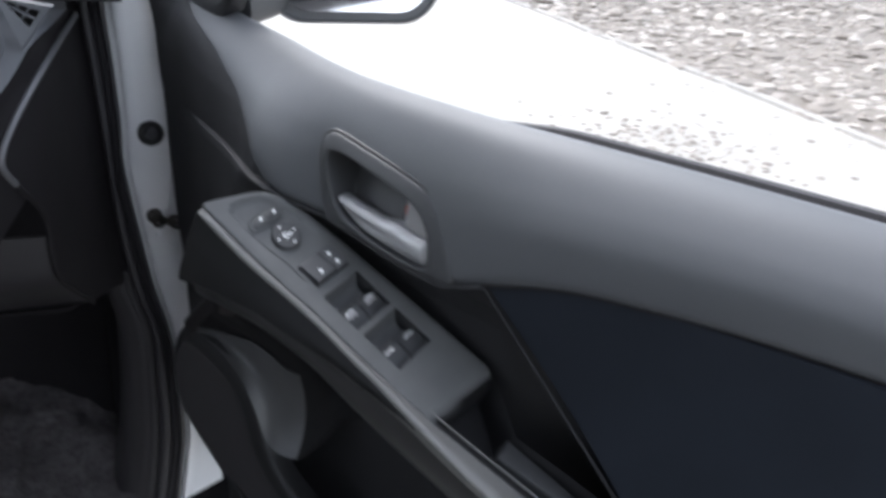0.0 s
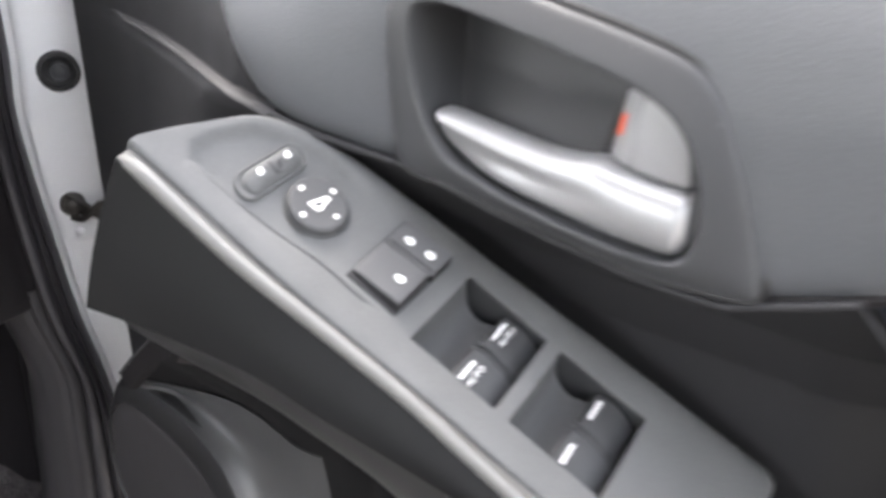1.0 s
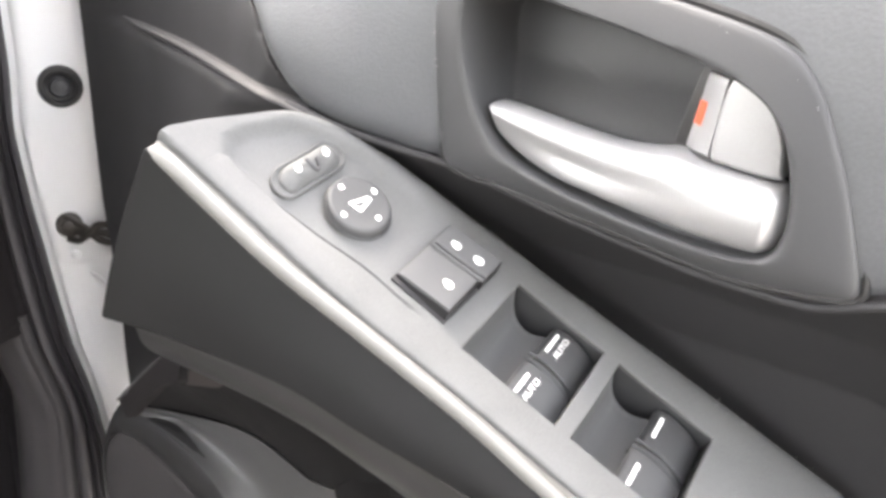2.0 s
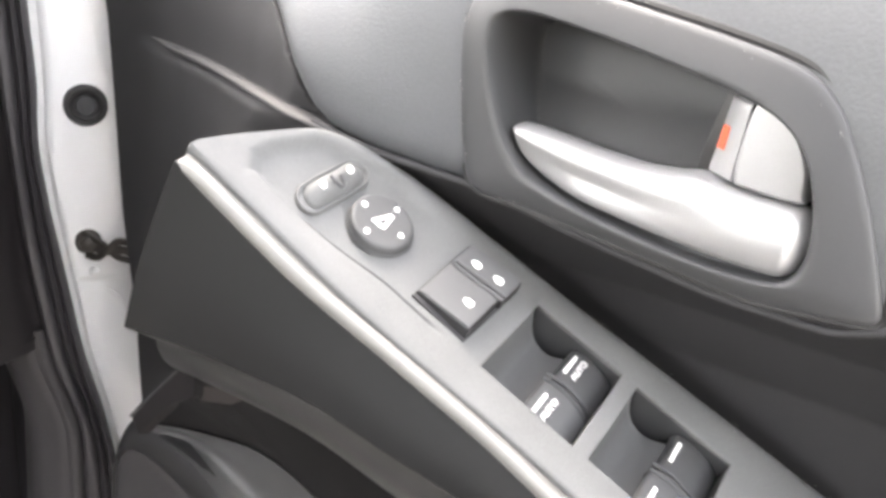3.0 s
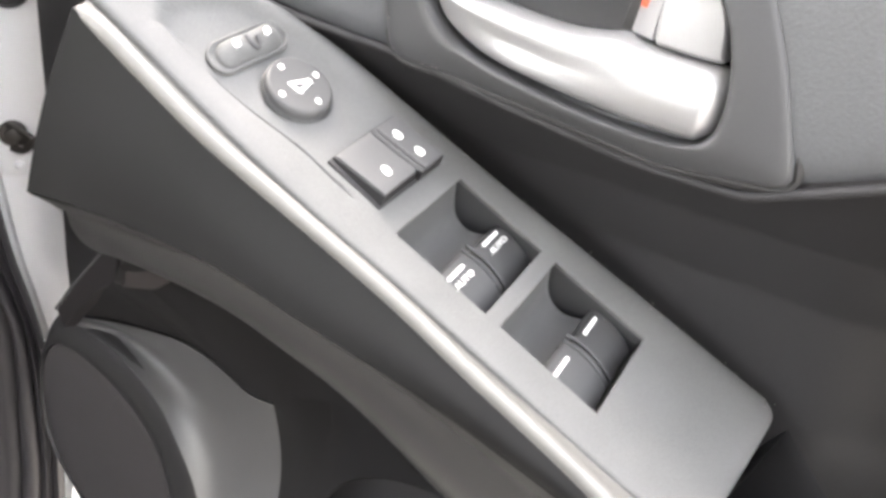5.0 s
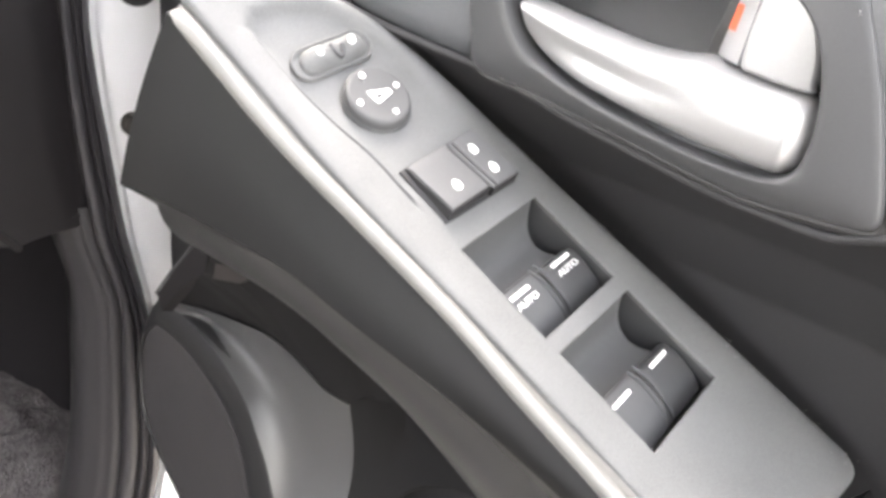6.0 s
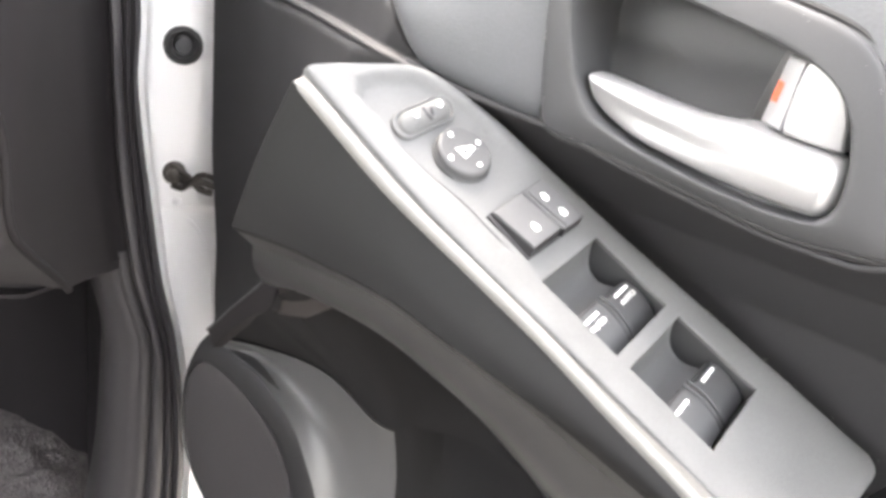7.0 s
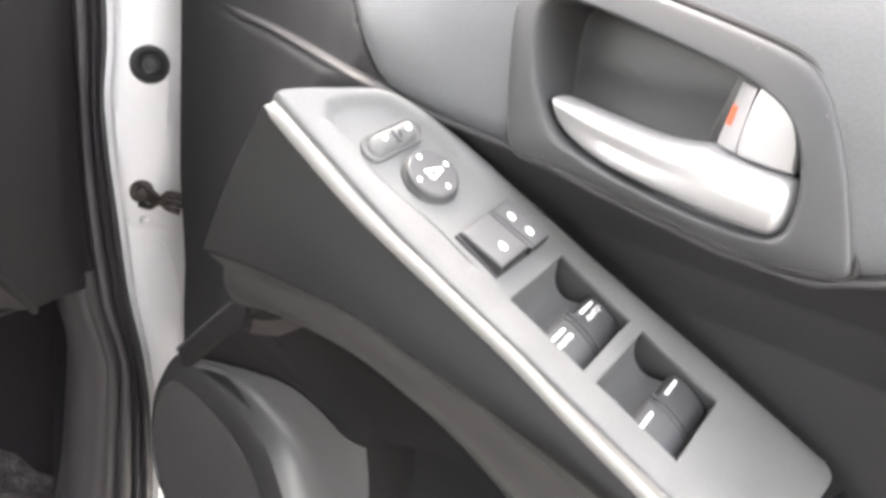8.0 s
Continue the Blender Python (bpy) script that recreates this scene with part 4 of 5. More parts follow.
# ---- lower door: pocket and front pod ----
def build_pocket():
    rim = smooth_loop([(-0.336, 0.600), (-0.317, 0.604), (-0.287, 0.6055), (-0.258, 0.603), (-0.235, 0.5955), (-0.217, 0.5845), (-0.204, 0.570), (-0.193, 0.550), (-0.186, 0.533), (-0.177, 0.508), (-0.155, 0.484), (-0.11, 0.462), (0.0, 0.430), (0.25, 0.39), (0.25, 0.30), (0.0, 0.33), (-0.15, 0.372), (-0.215, 0.400), (-0.255, 0.413), (-0.290, 0.433), (-0.319, 0.452), (-0.343, 0.470), (-0.355, 0.490), (-0.360, 0.520), (-0.3585, 0.548), (-0.351, 0.574)], 150)
    field = smooth_loop([(-0.336, 0.577), (-0.322, 0.5835), (-0.298, 0.5845), (-0.271, 0.5795), (-0.247, 0.5705), (-0.231, 0.5605), (-0.219, 0.547), (-0.211, 0.531), (-0.202, 0.503), (-0.178, 0.470), (-0.12, 0.440), (0.0, 0.408), (0.20, 0.365), (0.20, 0.33), (0.0, 0.350), (-0.215, 0.410), (-0.255, 0.423), (-0.290, 0.443), (-0.318, 0.461), (-0.339, 0.478), (-0.350, 0.495), (-0.3545, 0.521), (-0.3535, 0.546), (-0.347, 0.565)], 150)
    place = lambda a, b, h: (a, 0.045 - h, b)
    outer = ccw(list(rim))
    inner = align(outer, field, (-0.25, 0.47))
    rings = [[place(x, z, h) for x, z in mix(outer, inner, t)] for t, h in ((0.0, -0.02), (0.0, -0.001), (0.04, 0.0012), (0.12, 0.0030), (0.4, 0.0052), (0.75, 0.0066), (0.92, 0.0070), (0.98, 0.0066), (1.0, 0.0050), (1.0, -0.01))]
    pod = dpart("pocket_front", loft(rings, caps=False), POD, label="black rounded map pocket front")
    # Face lighter than the rim round it: its sheen put into the colour.
    rings = [[place(-0.25 + (x + 0.25) * f, 0.47 + (z - 0.47) * f, h) for x, z in inner] for f, h in ((0.999, -0.01), (0.998, 0.0040), (0.992, 0.0052), (0.97, 0.0058), (0.9, 0.0060), (0.6, 0.0062), (0.3, 0.0062), (0.03, 0.0062))]
    dpart("pocket_face", loft(rings), GREYTRIM, pod, "smooth pocket face, its sheen put into a lighter grey")
    # sloping inner wall of the pocket, rising to a crease under the armrest
    edge = smooth_loop([(-0.317, 0.043, 0.602), (-0.287, 0.042, 0.6035), (-0.258, 0.041, 0.601), (-0.235, 0.040, 0.5935), (-0.217, 0.040, 0.5825), (-0.203, 0.040, 0.566), (-0.192, 0.042, 0.545), (-0.182, 0.043, 0.522), (-0.170, 0.046, 0.507), (-0.155, 0.050, 0.503), (-0.138, 0.056, 0.506)], 64, closed=False)
    crease = smooth_loop([(-0.311, 0.040, 0.611), (-0.275, 0.042, 0.622), (-0.245, 0.046, 0.628), (-0.218, 0.052, 0.6295), (-0.199, 0.0565, 0.6255), (-0.183, 0.062, 0.616), (-0.170, 0.068, 0.606), (-0.158, 0.077, 0.600)], 64, closed=False)
    rows = []
    for t in np.linspace(0, 1, 14):
        rows.append([tuple(Vector(p).lerp(Vector(q), t) + Vector((0.0, 0.011, -0.004)) * math.sin(math.pi * t) * step(0, 12, i)) for i, (p, q) in enumerate(zip(edge, crease))])
    dpart("pocket_wall", sheet(rows, (0.001, 0.003, -0.002)), WALL, label="dark grey sloping pocket wall")
    # inner side of the pocket, running deep under the armrest; its shade put into black
    low = smooth_loop([(-0.138, 0.056, 0.506), (-0.128, 0.082, 0.522), (-0.118, 0.108, 0.545), (-0.06, 0.118, 0.565), (0.06, 0.120, 0.565)], 24, closed=False)
    high = smooth_loop([(-0.158, 0.077, 0.602), (-0.149, 0.096, 0.606), (-0.145, 0.116, 0.606), (-0.10, 0.122, 0.606), (0.05, 0.123, 0.60)], 24, closed=False)
    rows = [[tuple(Vector(p).lerp(Vector(q), t) + Vector((0, 0.011 - 0.008 * step(0, 8, i), -0.004)) * math.sin(math.pi * t)) for i, (p, q) in enumerate(zip(low, high))] for t in np.linspace(0, 1, 10)]
    dpart("pocket_inner", sheet(rows, (0.001, 0.003, -0.002)), HOLLOW, label="inner side of the map pocket, shade put into black")
    # hollow under the armrest, between the flange and the crease; its shade put into black
    brow = smooth_loop([(-0.307, 0.032, 0.617), (-0.27, 0.024, 0.645), (-0.235, 0.012, 0.672), (-0.2025, -0.0015, 0.6940), (-0.1985, 0.0, 0.7045), (-0.16, -0.0195, 0.7275), (-0.122, -0.030, 0.7395), (-0.083, -0.029, 0.7405), (-0.04, -0.021, 0.7265), (0.01, -0.010, 0.697)], 64, closed=False)
    under = smooth_loop([(-0.309, 0.041, 0.6130), (-0.275, 0.0445, 0.6225), (-0.245, 0.0485, 0.6280), (-0.218, 0.0545, 0.6292), (-0.199, 0.0590, 0.6250), (-0.183, 0.0635, 0.6155), (-0.170, 0.0690, 0.6065), (-0.158, 0.0780, 0.6010), (-0.148, 0.094, 0.602), (-0.10, 0.118, 0.600), (0.01, 0.121, 0.595)], 64, closed=False)
    rows = []
    for t in np.linspace(0, 1, 14):
        rows.append([tuple(Vector(p).lerp(Vector(q), t) + Vector((0, 0.055, 0.010)) * math.sin(math.pi * t) ** 0.8 * step(0.30, 0.75, i / 63)) for i, (p, q) in enumerate(zip(brow, under))])
    dpart("pocket_hollow", sheet(rows, (0.001, 0.004, 0)), HOLLOW, label="hollow above the map pocket, shade put into black")
    # deep back of the pocket and its floor
    rows = [[(x, 0.126 + 0.005 * t, 0.80 - 0.6 * t) for x in np.linspace(-0.40, 0.8, 20)] for t in np.linspace(0, 1, 8)]
    dpart("pocket_back", sheet(rows, (0, 0.004, 0)), CARD)
    rows = [[(x, y, 0.33) for x in np.linspace(-0.34, 0.8, 12)] for y in (0.03, 0.08, 0.135)]
    dpart("pocket_floor", sheet(rows, (0, 0, -0.004)), CARD)
    rows = [[(-0.325 + 0.05 * step(0.52, 0.40, z), y, z) for z in np.linspace(0.30, 0.595, 12)] for y in (0.060, 0.09, 0.132)]
    dpart("pocket_end", sheet(rows, (-0.004, 0, 0)), CARD)
    # folded flange between the lining and the armrest
    q = [(-0.313, 0.0305, 0.6185), (-0.262, 0.0145, 0.6645), (-0.207, -0.0025, 0.7110), (-0.2035, 0.002, 0.7070), (-0.2020, -0.0010, 0.6935), (-0.235, 0.010, 0.672), (-0.270, 0.022, 0.643), (-0.306, 0.0305, 0.6085)]
    bm = loft([q, [(x + 0.003, y + 0.006, z - 0.001) for x, y, z in q]])
    dpart("lining_flange", bm, TRIM, label="black folded flange")
    # Added patch over the gap; a brown-tinted reflection put into its colour.
    tab = [(-0.2085, 0.0035, 0.6876), (-0.2035, 0.0035, 0.7135), (-0.175, -0.002, 0.727), (-0.135, -0.018, 0.738), (-0.135, -0.015, 0.728), (-0.155, -0.004, 0.714), (-0.1765, 0.004, 0.6983)]
    dpart("reflection_patch", loft([tab, [(x, y + 0.004, z) for x, y, z in tab]]), BROWN_TINT, label="patch under the armrest, brownish reflection put into its colour")
    # Lighter tube on the flange's edge; the edge highlight is in its colour.
    path = [(-0.3135, 0.0300, 0.6192), (-0.262, 0.0140, 0.6655), (-0.2075, -0.0030, 0.7118)]
    dpart("flange_edge", sweep(smooth_loop(path, 12, closed=False), disc(0.0009, 6)), BEZEL)


build_pocket()


# ---- outside mirror ----
def build_mirror():
    o = Vector((-0.252, 0.234, 1.036))
    ax, az, back = Vector((0.59, 0.807, 0.03)).normalized(), Vector((0, 0, 1)), Vector((-0.807, 0.59, 0))
    rings = []
    for d, k in ((0.0, 0.97), (-0.003, 0.99), (0.0, 1.02), (0.01, 1.05), (0.04, 1.02), (0.08, 0.85), (0.11, 0.5)):
        rings.append([tuple(o + ax * x * k + az * z * k + back * d) for x, z in rounded(0.19, 0.145, 0.042, 8)])
    house = dpart("side_mirror", loft(rings), BUTTON, label="black outside mirror housing")
    lp = rounded(0.166, 0.121, 0.034, 8)
    bm = loft([[tuple(o + ax * x + az * z - back * d) for x, z in lp] for d in (0.0032, 0.0045)])
    dpart("mirror_glass", bm, GLASS, house, "mirror glass")
    arm = [(-0.315, 0.105, 0.985), (-0.325, 0.15, 0.990), (-0.34, 0.20, 1.0)]
    dpart("mirror_arm", sweep(smooth_loop(arm, 10, closed=False), rounded(0.07, 0.05, 0.015, 4)), BUTTON, house)
    rows = []
    for t in np.linspace(0, 1, 8):
        row = []
        for f in np.linspace(0, 1, 16):
            x = -0.48 + 0.225 * f
            low = float(np.interp(x, [-0.48, -0.42, -0.38, -0.33, -0.283, -0.268, -0.255], [0.958, 0.956, 0.958, 0.966, 0.9752, 0.985, 1.0]))
            row.append((x, sill_y(x) + 0.026 + 0.012 * t - 0.008 * math.sin(math.pi * min(t * 2, 1)), low + t * (1.16 - low) * (1 - 0.75 * f)))
        rows.append(row)
    dpart("corner_cover", sheet(rows, (0, 0.02, 0)), CARD, label="black triangular mirror corner cover")


build_mirror()

# ---- car body at the hinge side ----
body = thing("car", "silver car body with dark cabin and rubber door seal", "car", (-0.8, 0.0, 0.1))
GX, GY = -0.48714, 0.10631
TX, TY = -0.49074, -0.87131
NX, NY = 0.87131, -0.49074


def pil(s, z, d=0.0):
    """A place at the hinge pillar: inboard, height, towards the door opening."""
    return (GX + s * TX + d * NX, GY + s * TY + d * NY, z)


def bpart(name, bm, material, parent=None, label="", smooth=True):
    ob = part(name, bm, material, None, label, smooth)
    ob.parent = parent or body
    if not parent:
        ob.matrix_parent_inverse = Matrix.Translation(body.location).inverted()
    return ob


pillar_l = flow([0.15, 0.185, 0.274, 0.31, 0.36, 0.40, 0.45, 0.507, 0.573, 0.655, 0.715, 0.767, 0.808, 0.863, 0.959, 1.3], [0.001, -0.005, -0.0165, -0.0205, -0.0205, -0.0178, -0.0145, -0.0065, 0.0075, 0.0192, 0.0275, 0.0315, 0.0300, 0.0312, 0.0365, 0.06])
seal_l = flow([0.15, 0.25, 0.35, 0.486, 0.576, 0.681, 0.775, 0.86, 0.958, 1.3], [0.045, 0.0275, 0.0180, 0.0165, 0.0375, 0.0515, 0.0575, 0.0625, 0.0705, 0.097])


flange_w = flow([0.15, 0.40, 0.55, 0.62, 0.716, 0.765, 0.785, 0.80, 0.812, 0.824, 0.865, 1.3], [0.002, 0.002, 0.003, 0.0034, 0.0036, 0.004, 0.004, 0.004, 0.004, 0.0042, 0.0048, 0.0048])


def build_body():
    zs = np.r_[np.linspace(0.0, 0.55, 40), np.linspace(0.555, 0.90, 130), np.linspace(0.91, 1.25, 30)]
    rows = []
    for z in zs:
        e = pillar_l(z)
        dent = 0.003 * step(0.6475, 0.6425, z) + 0.0010 * math.exp(-((z - 0.735) / 0.025) ** 2)
        rows.append([pil(s, z, d) for s, d in ((e + 0.003, -0.05), (e + 0.002, -0.012), (e - 0.001, -0.004), (e - 0.004, -0.001), (e - 0.008, -dent), (e - 0.016, -dent), (e - 0.03, -dent), (-0.06, -dent), (-0.09, -dent), (-0.13, -0.02))])
    bpart("pillar", sheet(rows, (-0.002, 0.001, 0)), PAINT, label="silver painted hinge pillar")
    # seal with two narrow lips and a broad one
    rows = []
    for z in zs:
        r, l = pillar_l(z) + flange_w(z), seal_l(z)
        w = l - r
        rows.append([pil(r + w * f, z, d) for f, d in ((0.0, -0.02), (0.02, 0.0), (0.08, 0.006), (0.17, 0.0085), (0.25, 0.005), (0.30, 0.0), (0.35, 0.004), (0.43, 0.007), (0.51, 0.004), (0.56, -0.001), (0.60, 0.004), (0.66, 0.0072), (0.75, 0.0084), (0.86, 0.0080), (0.95, 0.0055), (1.0, 0.0), (1.04, -0.02))])
    bpart("door_seal", sheet(rows, (-0.002, 0.001, 0)), RUBBER, label="black rubber door seal")
    # grommet and check strap
    def at(x, y, h, s0=0.0, z0=0.79454):
        return pil(s0 + x, z0 + y, h)
    rings = [[at(x, y, h) for x, y in disc(r, 32)] for r, h in ((0.0165, -0.002), (0.0165, 0.0025), (0.0155, 0.004), (0.0125, 0.0042), (0.0115, 0.001), (0.0085, 0.0), (0.0080, 0.003), (0.006, 0.0045), (0.001, 0.005))]
    grommet = bpart("grommet", loft(rings), GROMMET, label="round black rubber grommet")
    rings = [[at(x, y, h) for x, y in disc(r, 24)] for r, h in ((0.0078, 0.001), (0.0076, 0.0046), (0.0066, 0.0058), (0.0052, 0.0052), (0.003, 0.0058), (0.0004, 0.0060))]
    bpart("plug", loft(rings), BUTTON, grommet, "grey centre plug")
    sa = lambda x, y, h: pil(0.003 + x, 0.6797 + y, h)
    rings = [[sa(x, y, h) for x, y in disc(r, 20)] for r, h in ((0.0105, -0.002), (0.0105, 0.004), (0.009, 0.006), (0.0065, 0.006), (0.006, 0.010), (0.003, 0.0112), (0.0005, 0.0114))]
    bpart("check_bolt", loft(rings), DARKSTEEL, label="dark steel bolt head")
    path = smooth_loop([sa(-0.002, -0.001, 0.004), sa(-0.012, -0.006, 0.010), sa(-0.022, -0.003, 0.016), sa(-0.034, -0.004, 0.022), sa(-0.06, -0.004, 0.03)], 16, closed=False)
    bpart("check_strap", sweep(path, lambda s: [(x, y * (1 - 0.35 * math.sin(3 * s))) for x, y in rounded(0.005, 0.010, 0.0015, 3)]), DARKSTEEL, label="dark steel door check strap")
    for ends in (((0.004, 0.009, 0.004), (-0.006, 0.004, 0.010), (-0.014, -0.002, 0.013), (-0.022, -0.010, 0.016), (-0.032, -0.012, 0.020)),
                 ((0.002, -0.011, 0.004), (-0.007, -0.012, 0.009), (-0.014, -0.004, 0.0145), (-0.022, 0.004, 0.017), (-0.034, 0.003, 0.021))):
        prong = smooth_loop([sa(*e) for e in ends], 18, closed=False)
        bpart("strap_clip", sweep(prong, rounded(0.0042, 0.0052, 0.0012, 3)), DARKSTEEL)
    rings = [[pil(0.0 + x, 0.652 + y, h) for x, y in disc(r, 14)] for r, h in ((0.0045, -0.002), (0.004, 0.0015), (0.002, 0.003), (0.0004, 0.0034))]
    bpart("weld_stud", loft(rings), PAINT)
    # painted flange beside the seal, with a gap in it
    rows = [[pil(pillar_l(z) + f, z, d) for f, d in ((-0.002, -0.0045), (0.0, -0.0055), (0.5 * flange_w(z), -0.0064), (flange_w(z) + 0.0015, -0.0080), (flange_w(z) + 0.002, -0.025))] for z in zs]
    bpart("pillar_flange", sheet(rows, (-0.001, 0.0005, 0)), PAINT, label="painted flange beside the seal")
    path = smooth_loop([pil(-0.010, 0.634, -0.002), pil(-0.018, 0.627, -0.002), pil(-0.027, 0.610, -0.002), pil(-0.033, 0.588, -0.002), pil(-0.037, 0.543, -0.002), pil(-0.039, 0.48, -0.002)], 30, closed=False)
    bpart("pillar_bead", sweep(path, disc(0.0012, 8), up=(NX, NY, 0)), PAINT)
    # inner trim that follows the seal, down into the sill
    rows = []
    for z in np.linspace(0.10, 0.60, 50):
        l = seal_l(z)
        w = float(np.interp(z, [0.1, 0.3, 0.5, 0.6, 0.68], [0.062, 0.056, 0.050, 0.045, 0.036]))
        rows.append([pil(l + w * f, z, d) for f, d in ((-0.04, -0.006), (0.02, -0.001), (0.08, 0.0025), (0.16, 0.0035), (0.22, 0.0022), (0.26, 0.0006), (0.34, 0.0006), (0.42, -0.0006), (0.46, -0.0024), (0.60, -0.006), (0.75, -0.013), (0.90, -0.028), (1.0, -0.055), (1.02, -0.09))])
    bpart("sill_trim", sheet(rows, (-0.002, 0.001, 0)), GREYTRIM, label="dark grey sill and kick trim")
    # kick panel wall
    rows = [[pil(s, z, d) for s, d in ((0.02, -0.03), (0.07, -0.09), (0.09, -0.20), (0.10, -0.5))] for z in np.linspace(0.1, 1.2, 12)]
    bpart("kick_panel", sheet(rows, (0.002, 0, 0)), TRIM, label="dark footwell side panel")
    rows = [[pil(s, 0.20 + 0.02 * noise.noise(Vector((s * 9, d * 9, 0))) + 0.012 * noise.noise(Vector((s * 40, d * 40, 5))), d) for s in np.linspace(0.06, 1.0, 70)] for d in np.linspace(1.6, -0.55, 120)]
    bpart("carpet", sheet(rows, (0, 0, -0.01)), CARPET, label="worn grey speckled carpet")
    rows = [[pil(s, z, -0.24 - 0.9 * min(s - 0.09, 0.16) + 0.12 * (0.2 - z)) for s in np.linspace(0.05, 1.1, 24)] for z in np.linspace(0.1, 1.1, 8)]
    bpart("firewall", sheet(rows, (-0.004, 0.002, 0)), TRIM, label="dark footwell front wall")


build_body()


dash_d = flow([0.0, 0.03, 0.045, 0.065, 0.0837, 0.0895, 0.11, 0.2, 0.5], [-0.06, -0.02, 0.0, 0.035, 0.077, 0.095, 0.16, 0.25, 0.30])


def build_dash():
    # end of the dashboard, bounded by the bright strip
    line = smooth_loop([(0.0843, 0.5997), (0.0895, 0.6163), (0.1015, 0.6529), (0.1108, 0.6821), (0.1130, 0.7078), (0.1150, 0.7598), (0.1300, 0.797), (0.1415, 0.8255), (0.1388, 0.8449), (0.1266, 0.8701), (0.1095, 0.8972), (0.0895, 0.9243), (0.0696, 0.9491)], 60, closed=False)
    rows = []
    for i, (s1, z1) in enumerate(line):
        v = i / 59
        z0 = 0.578 + 0.45 * v
        s0 = seal_l(z0) - 0.003
        row = []
        for f in np.linspace(0, 1, 16):
            q = s0 + (s1 - s0) * f
            k = step(0, 0.02, q - s0)
            row.append(pil(q, z0 + (z1 - z0) * f, dash_d(q) * k - 0.006 * (1 - k)))
        rows.append(row)
    dash = bpart("dashboard", sheet(rows, (-0.004, 0.002, 0)), TRIM, label="black dashboard end")
    path = [pil(s, z, dash_d(s) + 0.003) for s, z in line]
    bpart("dash_strip", sweep(path[33:], rounded(0.0065, 0.006, 0.0022, 4), up=(NX, NY, 0)), DASHLINE, dash, "thin silver strip")
    bpart("dash_edge", sweep(path[:34], rounded(0.006, 0.006, 0.0022, 4), up=(NX, NY, 0)), TRIM, dash)
    # dark band above the strip, then the grey upper dashboard
    rim = smooth_loop([(0.19, 0.70), (0.185, 0.78), (0.1720, 0.8450), (0.1523, 0.8780), (0.1371, 0.8959), (0.1266, 0.9085), (0.1167, 0.9230), (0.1077, 0.9369), (0.0976, 0.9428), (0.0872, 0.9488), (0.0780, 0.9570)], 30, closed=False)
    rows = []
    for (s1, z1), (s2, z2) in zip(line[30:], rim):
        rows.append([pil(s1 + (s2 - s1) * f, z1 + (z2 - z1) * f, dash_d(s1 + (s2 - s1) * f) - 0.006 * math.sin(math.pi * f)) for f in np.linspace(0, 1, 6)])
    bpart("dash_band", sheet(rows, (-0.004, 0.002, 0)), TRIM, dash, "dark band beside the silver strip")
    rows = [[pil(s2 + 0.25 * f, z2 + 0.06 * f, 0.165 * (1 - (1 - f) ** 6) + dash_d(s2) * (1 - f) ** 6) for f in np.linspace(0, 1, 12) ** 2] for s2, z2 in rim]
    rows.append([pil(q, 1.0, 0.13) for q, *_ in [(0.078 + 0.25 * f,) for f in np.linspace(0, 1, 12) ** 2]])
    bpart("dash_face", sheet(rows, (-0.004, 0.002, 0)), DASH, dash, "grey upper dashboard")

    # tapering air vent with crossed slats
    def vent(x, y, h):
        """x from the vent's tip to its broad end, y down it."""
        return pil(0.1322 - 0.0389 * x + 0.0121 * y * x, 0.9844 - 0.0120 * x - 0.0138 * y * x - 0.002 * y, 0.170 + h)

    outer = [(-0.25, -0.5), (1.16, -0.4), (1.20, 1.9), (-0.25, 3.2)]
    inner = [(0.0, 0.0), (1.0, 0.0), (1.0, 1.0), (0.0, 1.0)]
    bm = loft([[vent(x, y, h) for x, y in lp] for lp, h in ((outer, -0.006), (outer, 0.002), (inset(outer, 0.05), 0.004), (inner, 0.003), (inner, -0.012))], caps=False)
    bpart("vent_frame", bm, DASH, dash, "grey air vent frame")
    bpart("vent_back", slab(inner, vent, -0.014, -0.008, 0.0003), TRIM, dash)
    for x0 in (0.28, 0.52, 0.76):
        bm = slab([(x0 - 0.022, 0.0), (x0 + 0.022, 0.0), (x0 + 0.022, 1.0), (x0 - 0.022, 1.0)], vent, -0.004, 0.0015, 0.0002)
        bpart("slat", bm, DASH, dash)
    bm = slab([(0.0, 0.45), (1.0, 0.45), (1.0, 0.55), (0.0, 0.55)], vent, -0.004, 0.0025, 0.0002)
    bpart("slat", bm, DASH, dash)
    # rim of the round dial beside it
    path = [pil(0.1569 + 0.0255 * math.cos(t), 0.9440 + 0.030 * math.sin(t), 0.170) for t in np.linspace(0, 2 * math.pi, 40)]
    bpart("dial_rim", sweep(path, disc(0.0022, 8), up=(NX, NY, 0)), DASH, dash, "round dial rim")
    # lower knee panel, and its dark underside
    rows = []
    for i in range(22):
        s1, z1 = line[i]
        v = i / 21
        rows.append([pil(s1 + 0.004 + f * 0.5, z1 - 0.001 + 0.01 * f * v, (dash_d(s1) - 0.002) + f * 0.03) for f in np.linspace(0, 1, 10)])
    bpart("knee_panel", sheet(rows, (-0.003, 0.002, 0)), GREYTRIM, dash, "grey lower dashboard panel")
    rows = [[pil(s, 0.5985 - 0.03 * f - 0.16 * max(0, 0.084 - s), min(dash_d(s), 0.10) - 0.004 - 0.3 * f) for s in np.linspace(0.04, 0.6, 16)] for f in np.linspace(0, 1, 5)]
    bpart("dash_underside", sheet(rows, (0, 0, 0.003)), TRIM, dash)
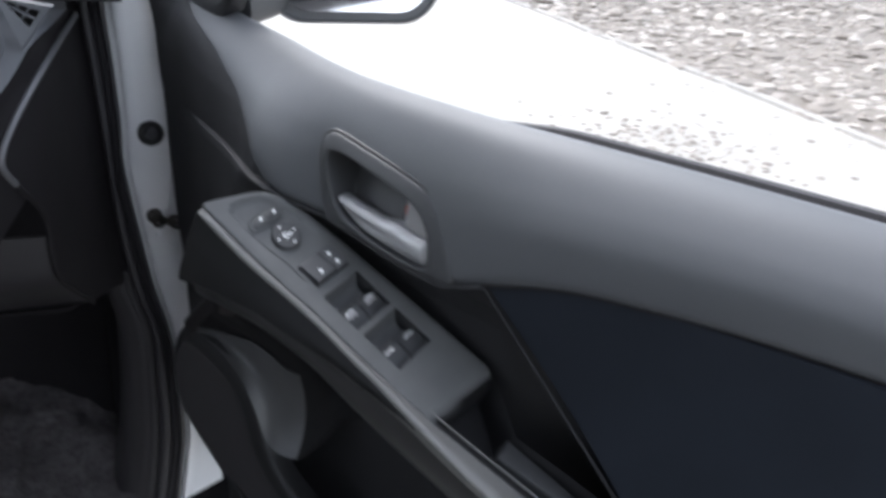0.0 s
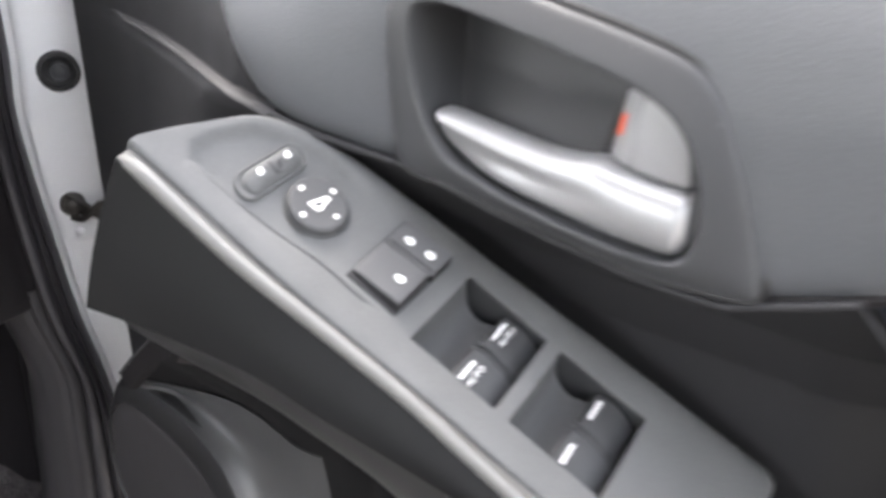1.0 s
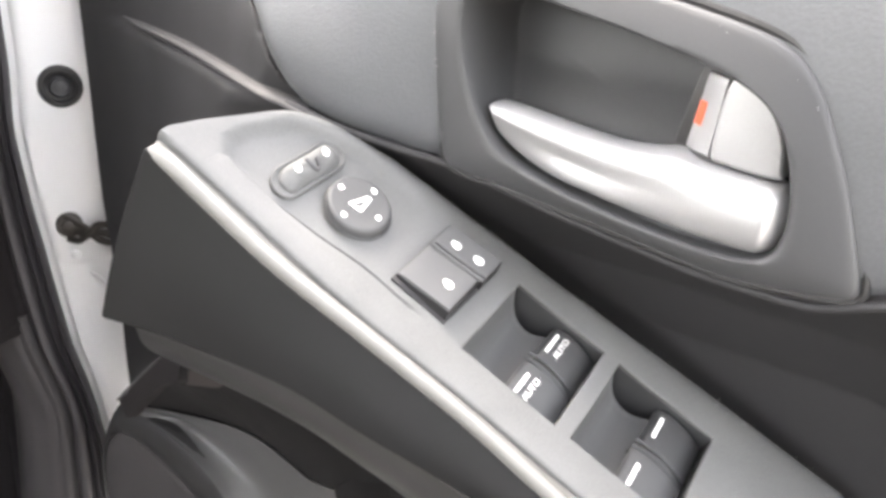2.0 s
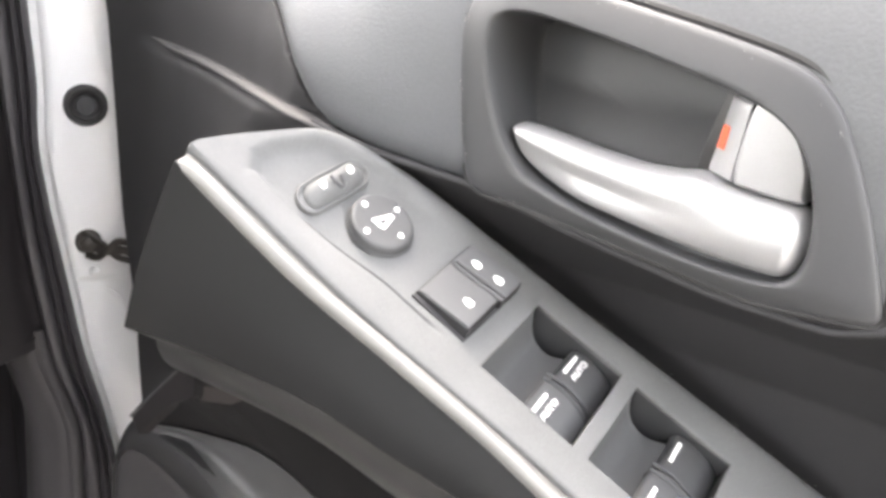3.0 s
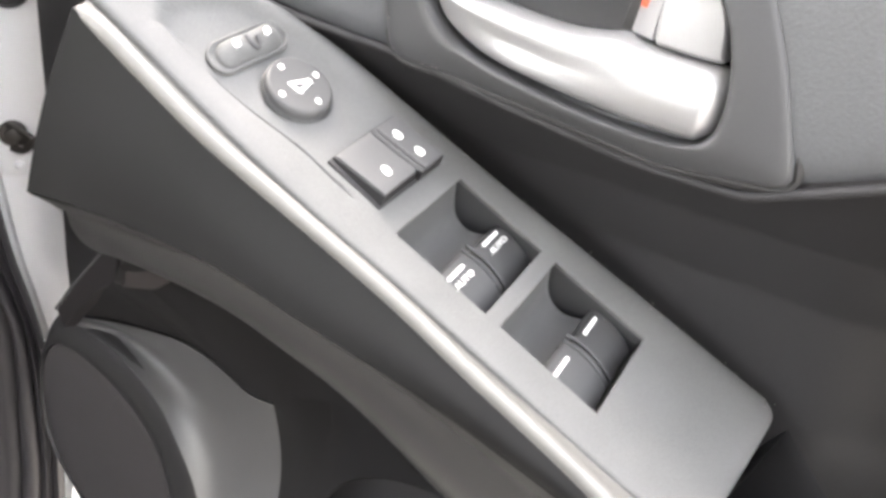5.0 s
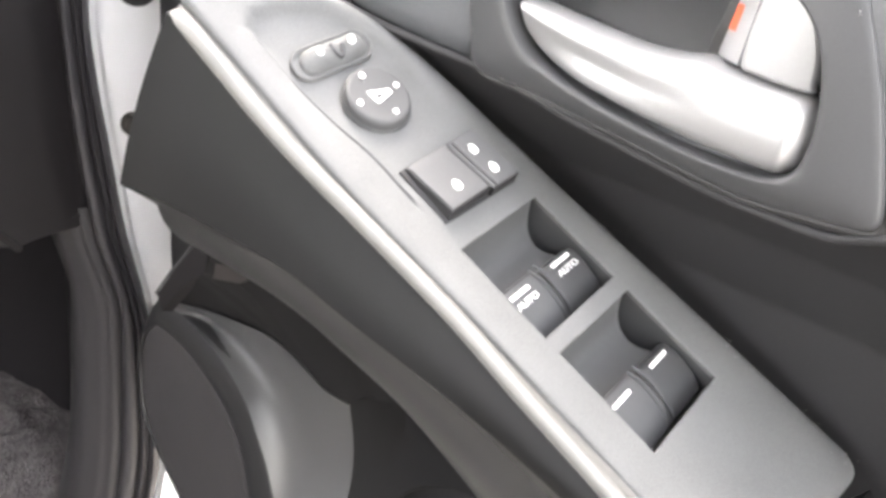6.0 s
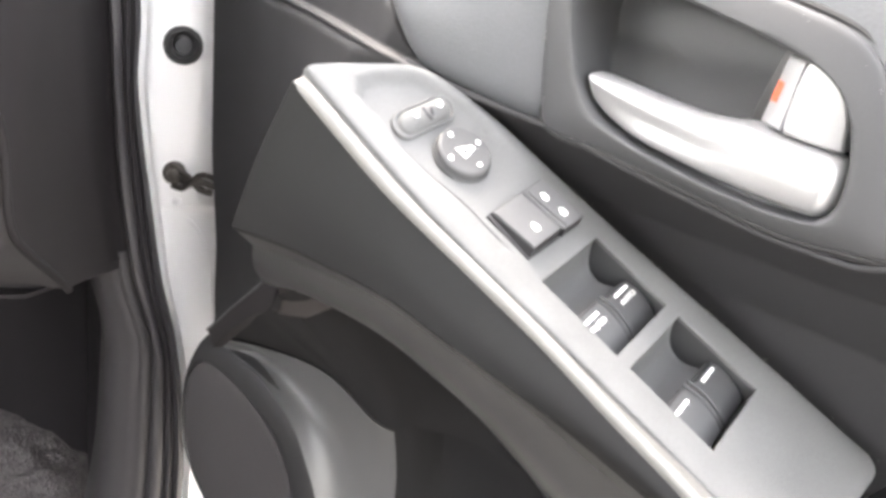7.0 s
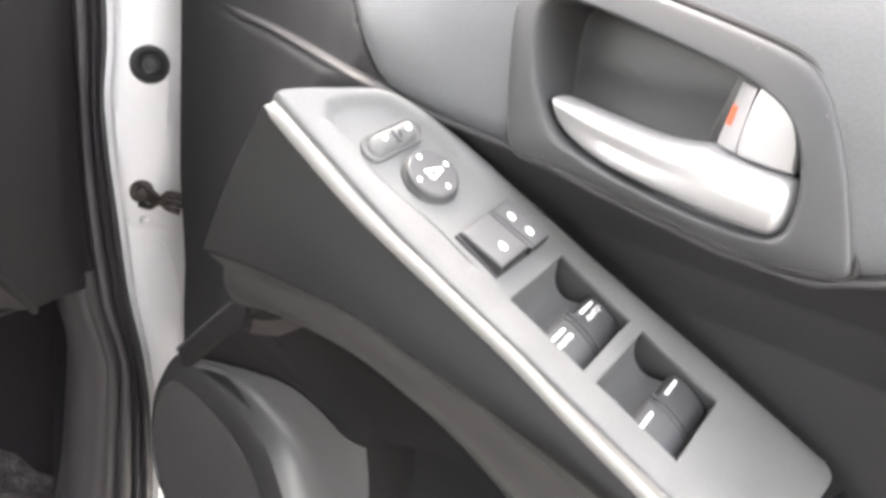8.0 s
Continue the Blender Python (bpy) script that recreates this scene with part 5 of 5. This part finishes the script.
    rows = [[pil(s, 0.985 + 0.02 * f, 0.12 - 0.8 * f) for s in np.linspace(0.02, 1.1, 8)] for f in np.linspace(0, 1, 5)]
    bpart("dash_top", sheet(rows, (0, 0, -0.01)), TRIM, dash)


build_dash()


def build_unseen_cabin():
    """Unseen plain roof, sides and front of the car, added to block light round the door opening."""
    rows = [[pil(q, z + 0.03 * math.sin(math.pi * min(max((q - 0.1) / 1.25, 0), 1)), d) for q, z in ((0.05, 1.30), (0.07, 1.355), (0.11, 1.395), (0.2, 1.42), (0.75, 1.43), (1.3, 1.42), (1.4, 1.36))] for d in (0.02, 0.08, 0.3, 0.8, 1.3, 1.9)]
    bpart("roof", sheet(rows, (0, 0, 0.02)), PAINT, label="unseen silver roof, added to keep light off the door")
    for q0, q1 in ((0.06, 0.0), (1.37, 1.43)):
        path = [pil(q0 + (q1 - q0) * t, 1.40 - 0.42 * t, 0.02 - 0.55 * t) for t in np.linspace(0, 1, 6)]
        bpart("screen_pillar", sweep(path, rounded(0.06, 0.05, 0.015, 4)), TRIM)
    # far doors up to the window line, and their middle pillar
    rows = [[pil(q, z, d) for z, q in ((0.12, 1.36), (0.5, 1.42), (0.95, 1.42))] for d in np.linspace(-0.6, 1.9, 6)]
    bpart("far_side", sheet(rows, (-0.01, -0.02, 0)), TRIM)
    bpart("far_pillar", sweep([pil(1.40, 0.9, 1.1), pil(1.39, 1.2, 1.12), pil(1.36, 1.41, 1.15)], rounded(0.05, 0.12, 0.015, 4), up=(NX, NY, 0)), TRIM)
    rows = [[pil(q, z, 1.9) for z in (0.12, 0.5, 0.95, 1.42)] for q in np.linspace(0.0, 1.4, 6)]
    bpart("cabin_back", sheet(rows, (0.02, -0.01, 0)), TRIM)
    # rear part of the body side, behind the opening; unseen, blocks light
    rows = [[pil(q, z, d) for z, q in ((0.18, 0.05), (0.25, 0.0), (0.55, -0.03), (0.9, -0.01), (0.95, 0.01))] for d in np.linspace(1.2, 1.9, 5)]
    bpart("rear_side", sheet(rows, (-0.01, -0.02, 0)), PAINT)
    rows = [[pil(q, z, d) for z, q in ((0.95, 0.015), (1.15, 0.035), (1.32, 0.06))] for d in np.linspace(1.2, 1.9, 5)]
    bpart("rear_window", sheet(rows, (-0.01, -0.02, 0)), TRIM)
    # front wing and bonnet, unseen, added to cut low light
    rows = [[pil(q - 0.03 * math.sin(math.pi * min(max(-d, 0), 1)), z, d) for z, q in ((0.25, -0.10), (0.45, -0.135), (0.7, -0.14), (0.86, -0.12), (0.93, -0.06))] for d in (-0.075, -0.3, -0.6, -0.9, -1.2)]
    bpart("front_wing", sheet(rows, (-0.006, -0.012, 0)), PAINT)
    rows = [[pil(q, z - 0.10 * max(0, -d - 0.5) ** 2, d) for q, z in ((-0.06, 0.932), (0.05, 0.97), (0.4, 0.99), (0.72, 0.995), (1.05, 0.99), (1.40, 0.95))] for d in (-0.30, -0.5, -0.7, -0.9, -1.2)]
    bpart("bonnet", sheet(rows, (0, 0, -0.01)), PAINT)


build_unseen_cabin()
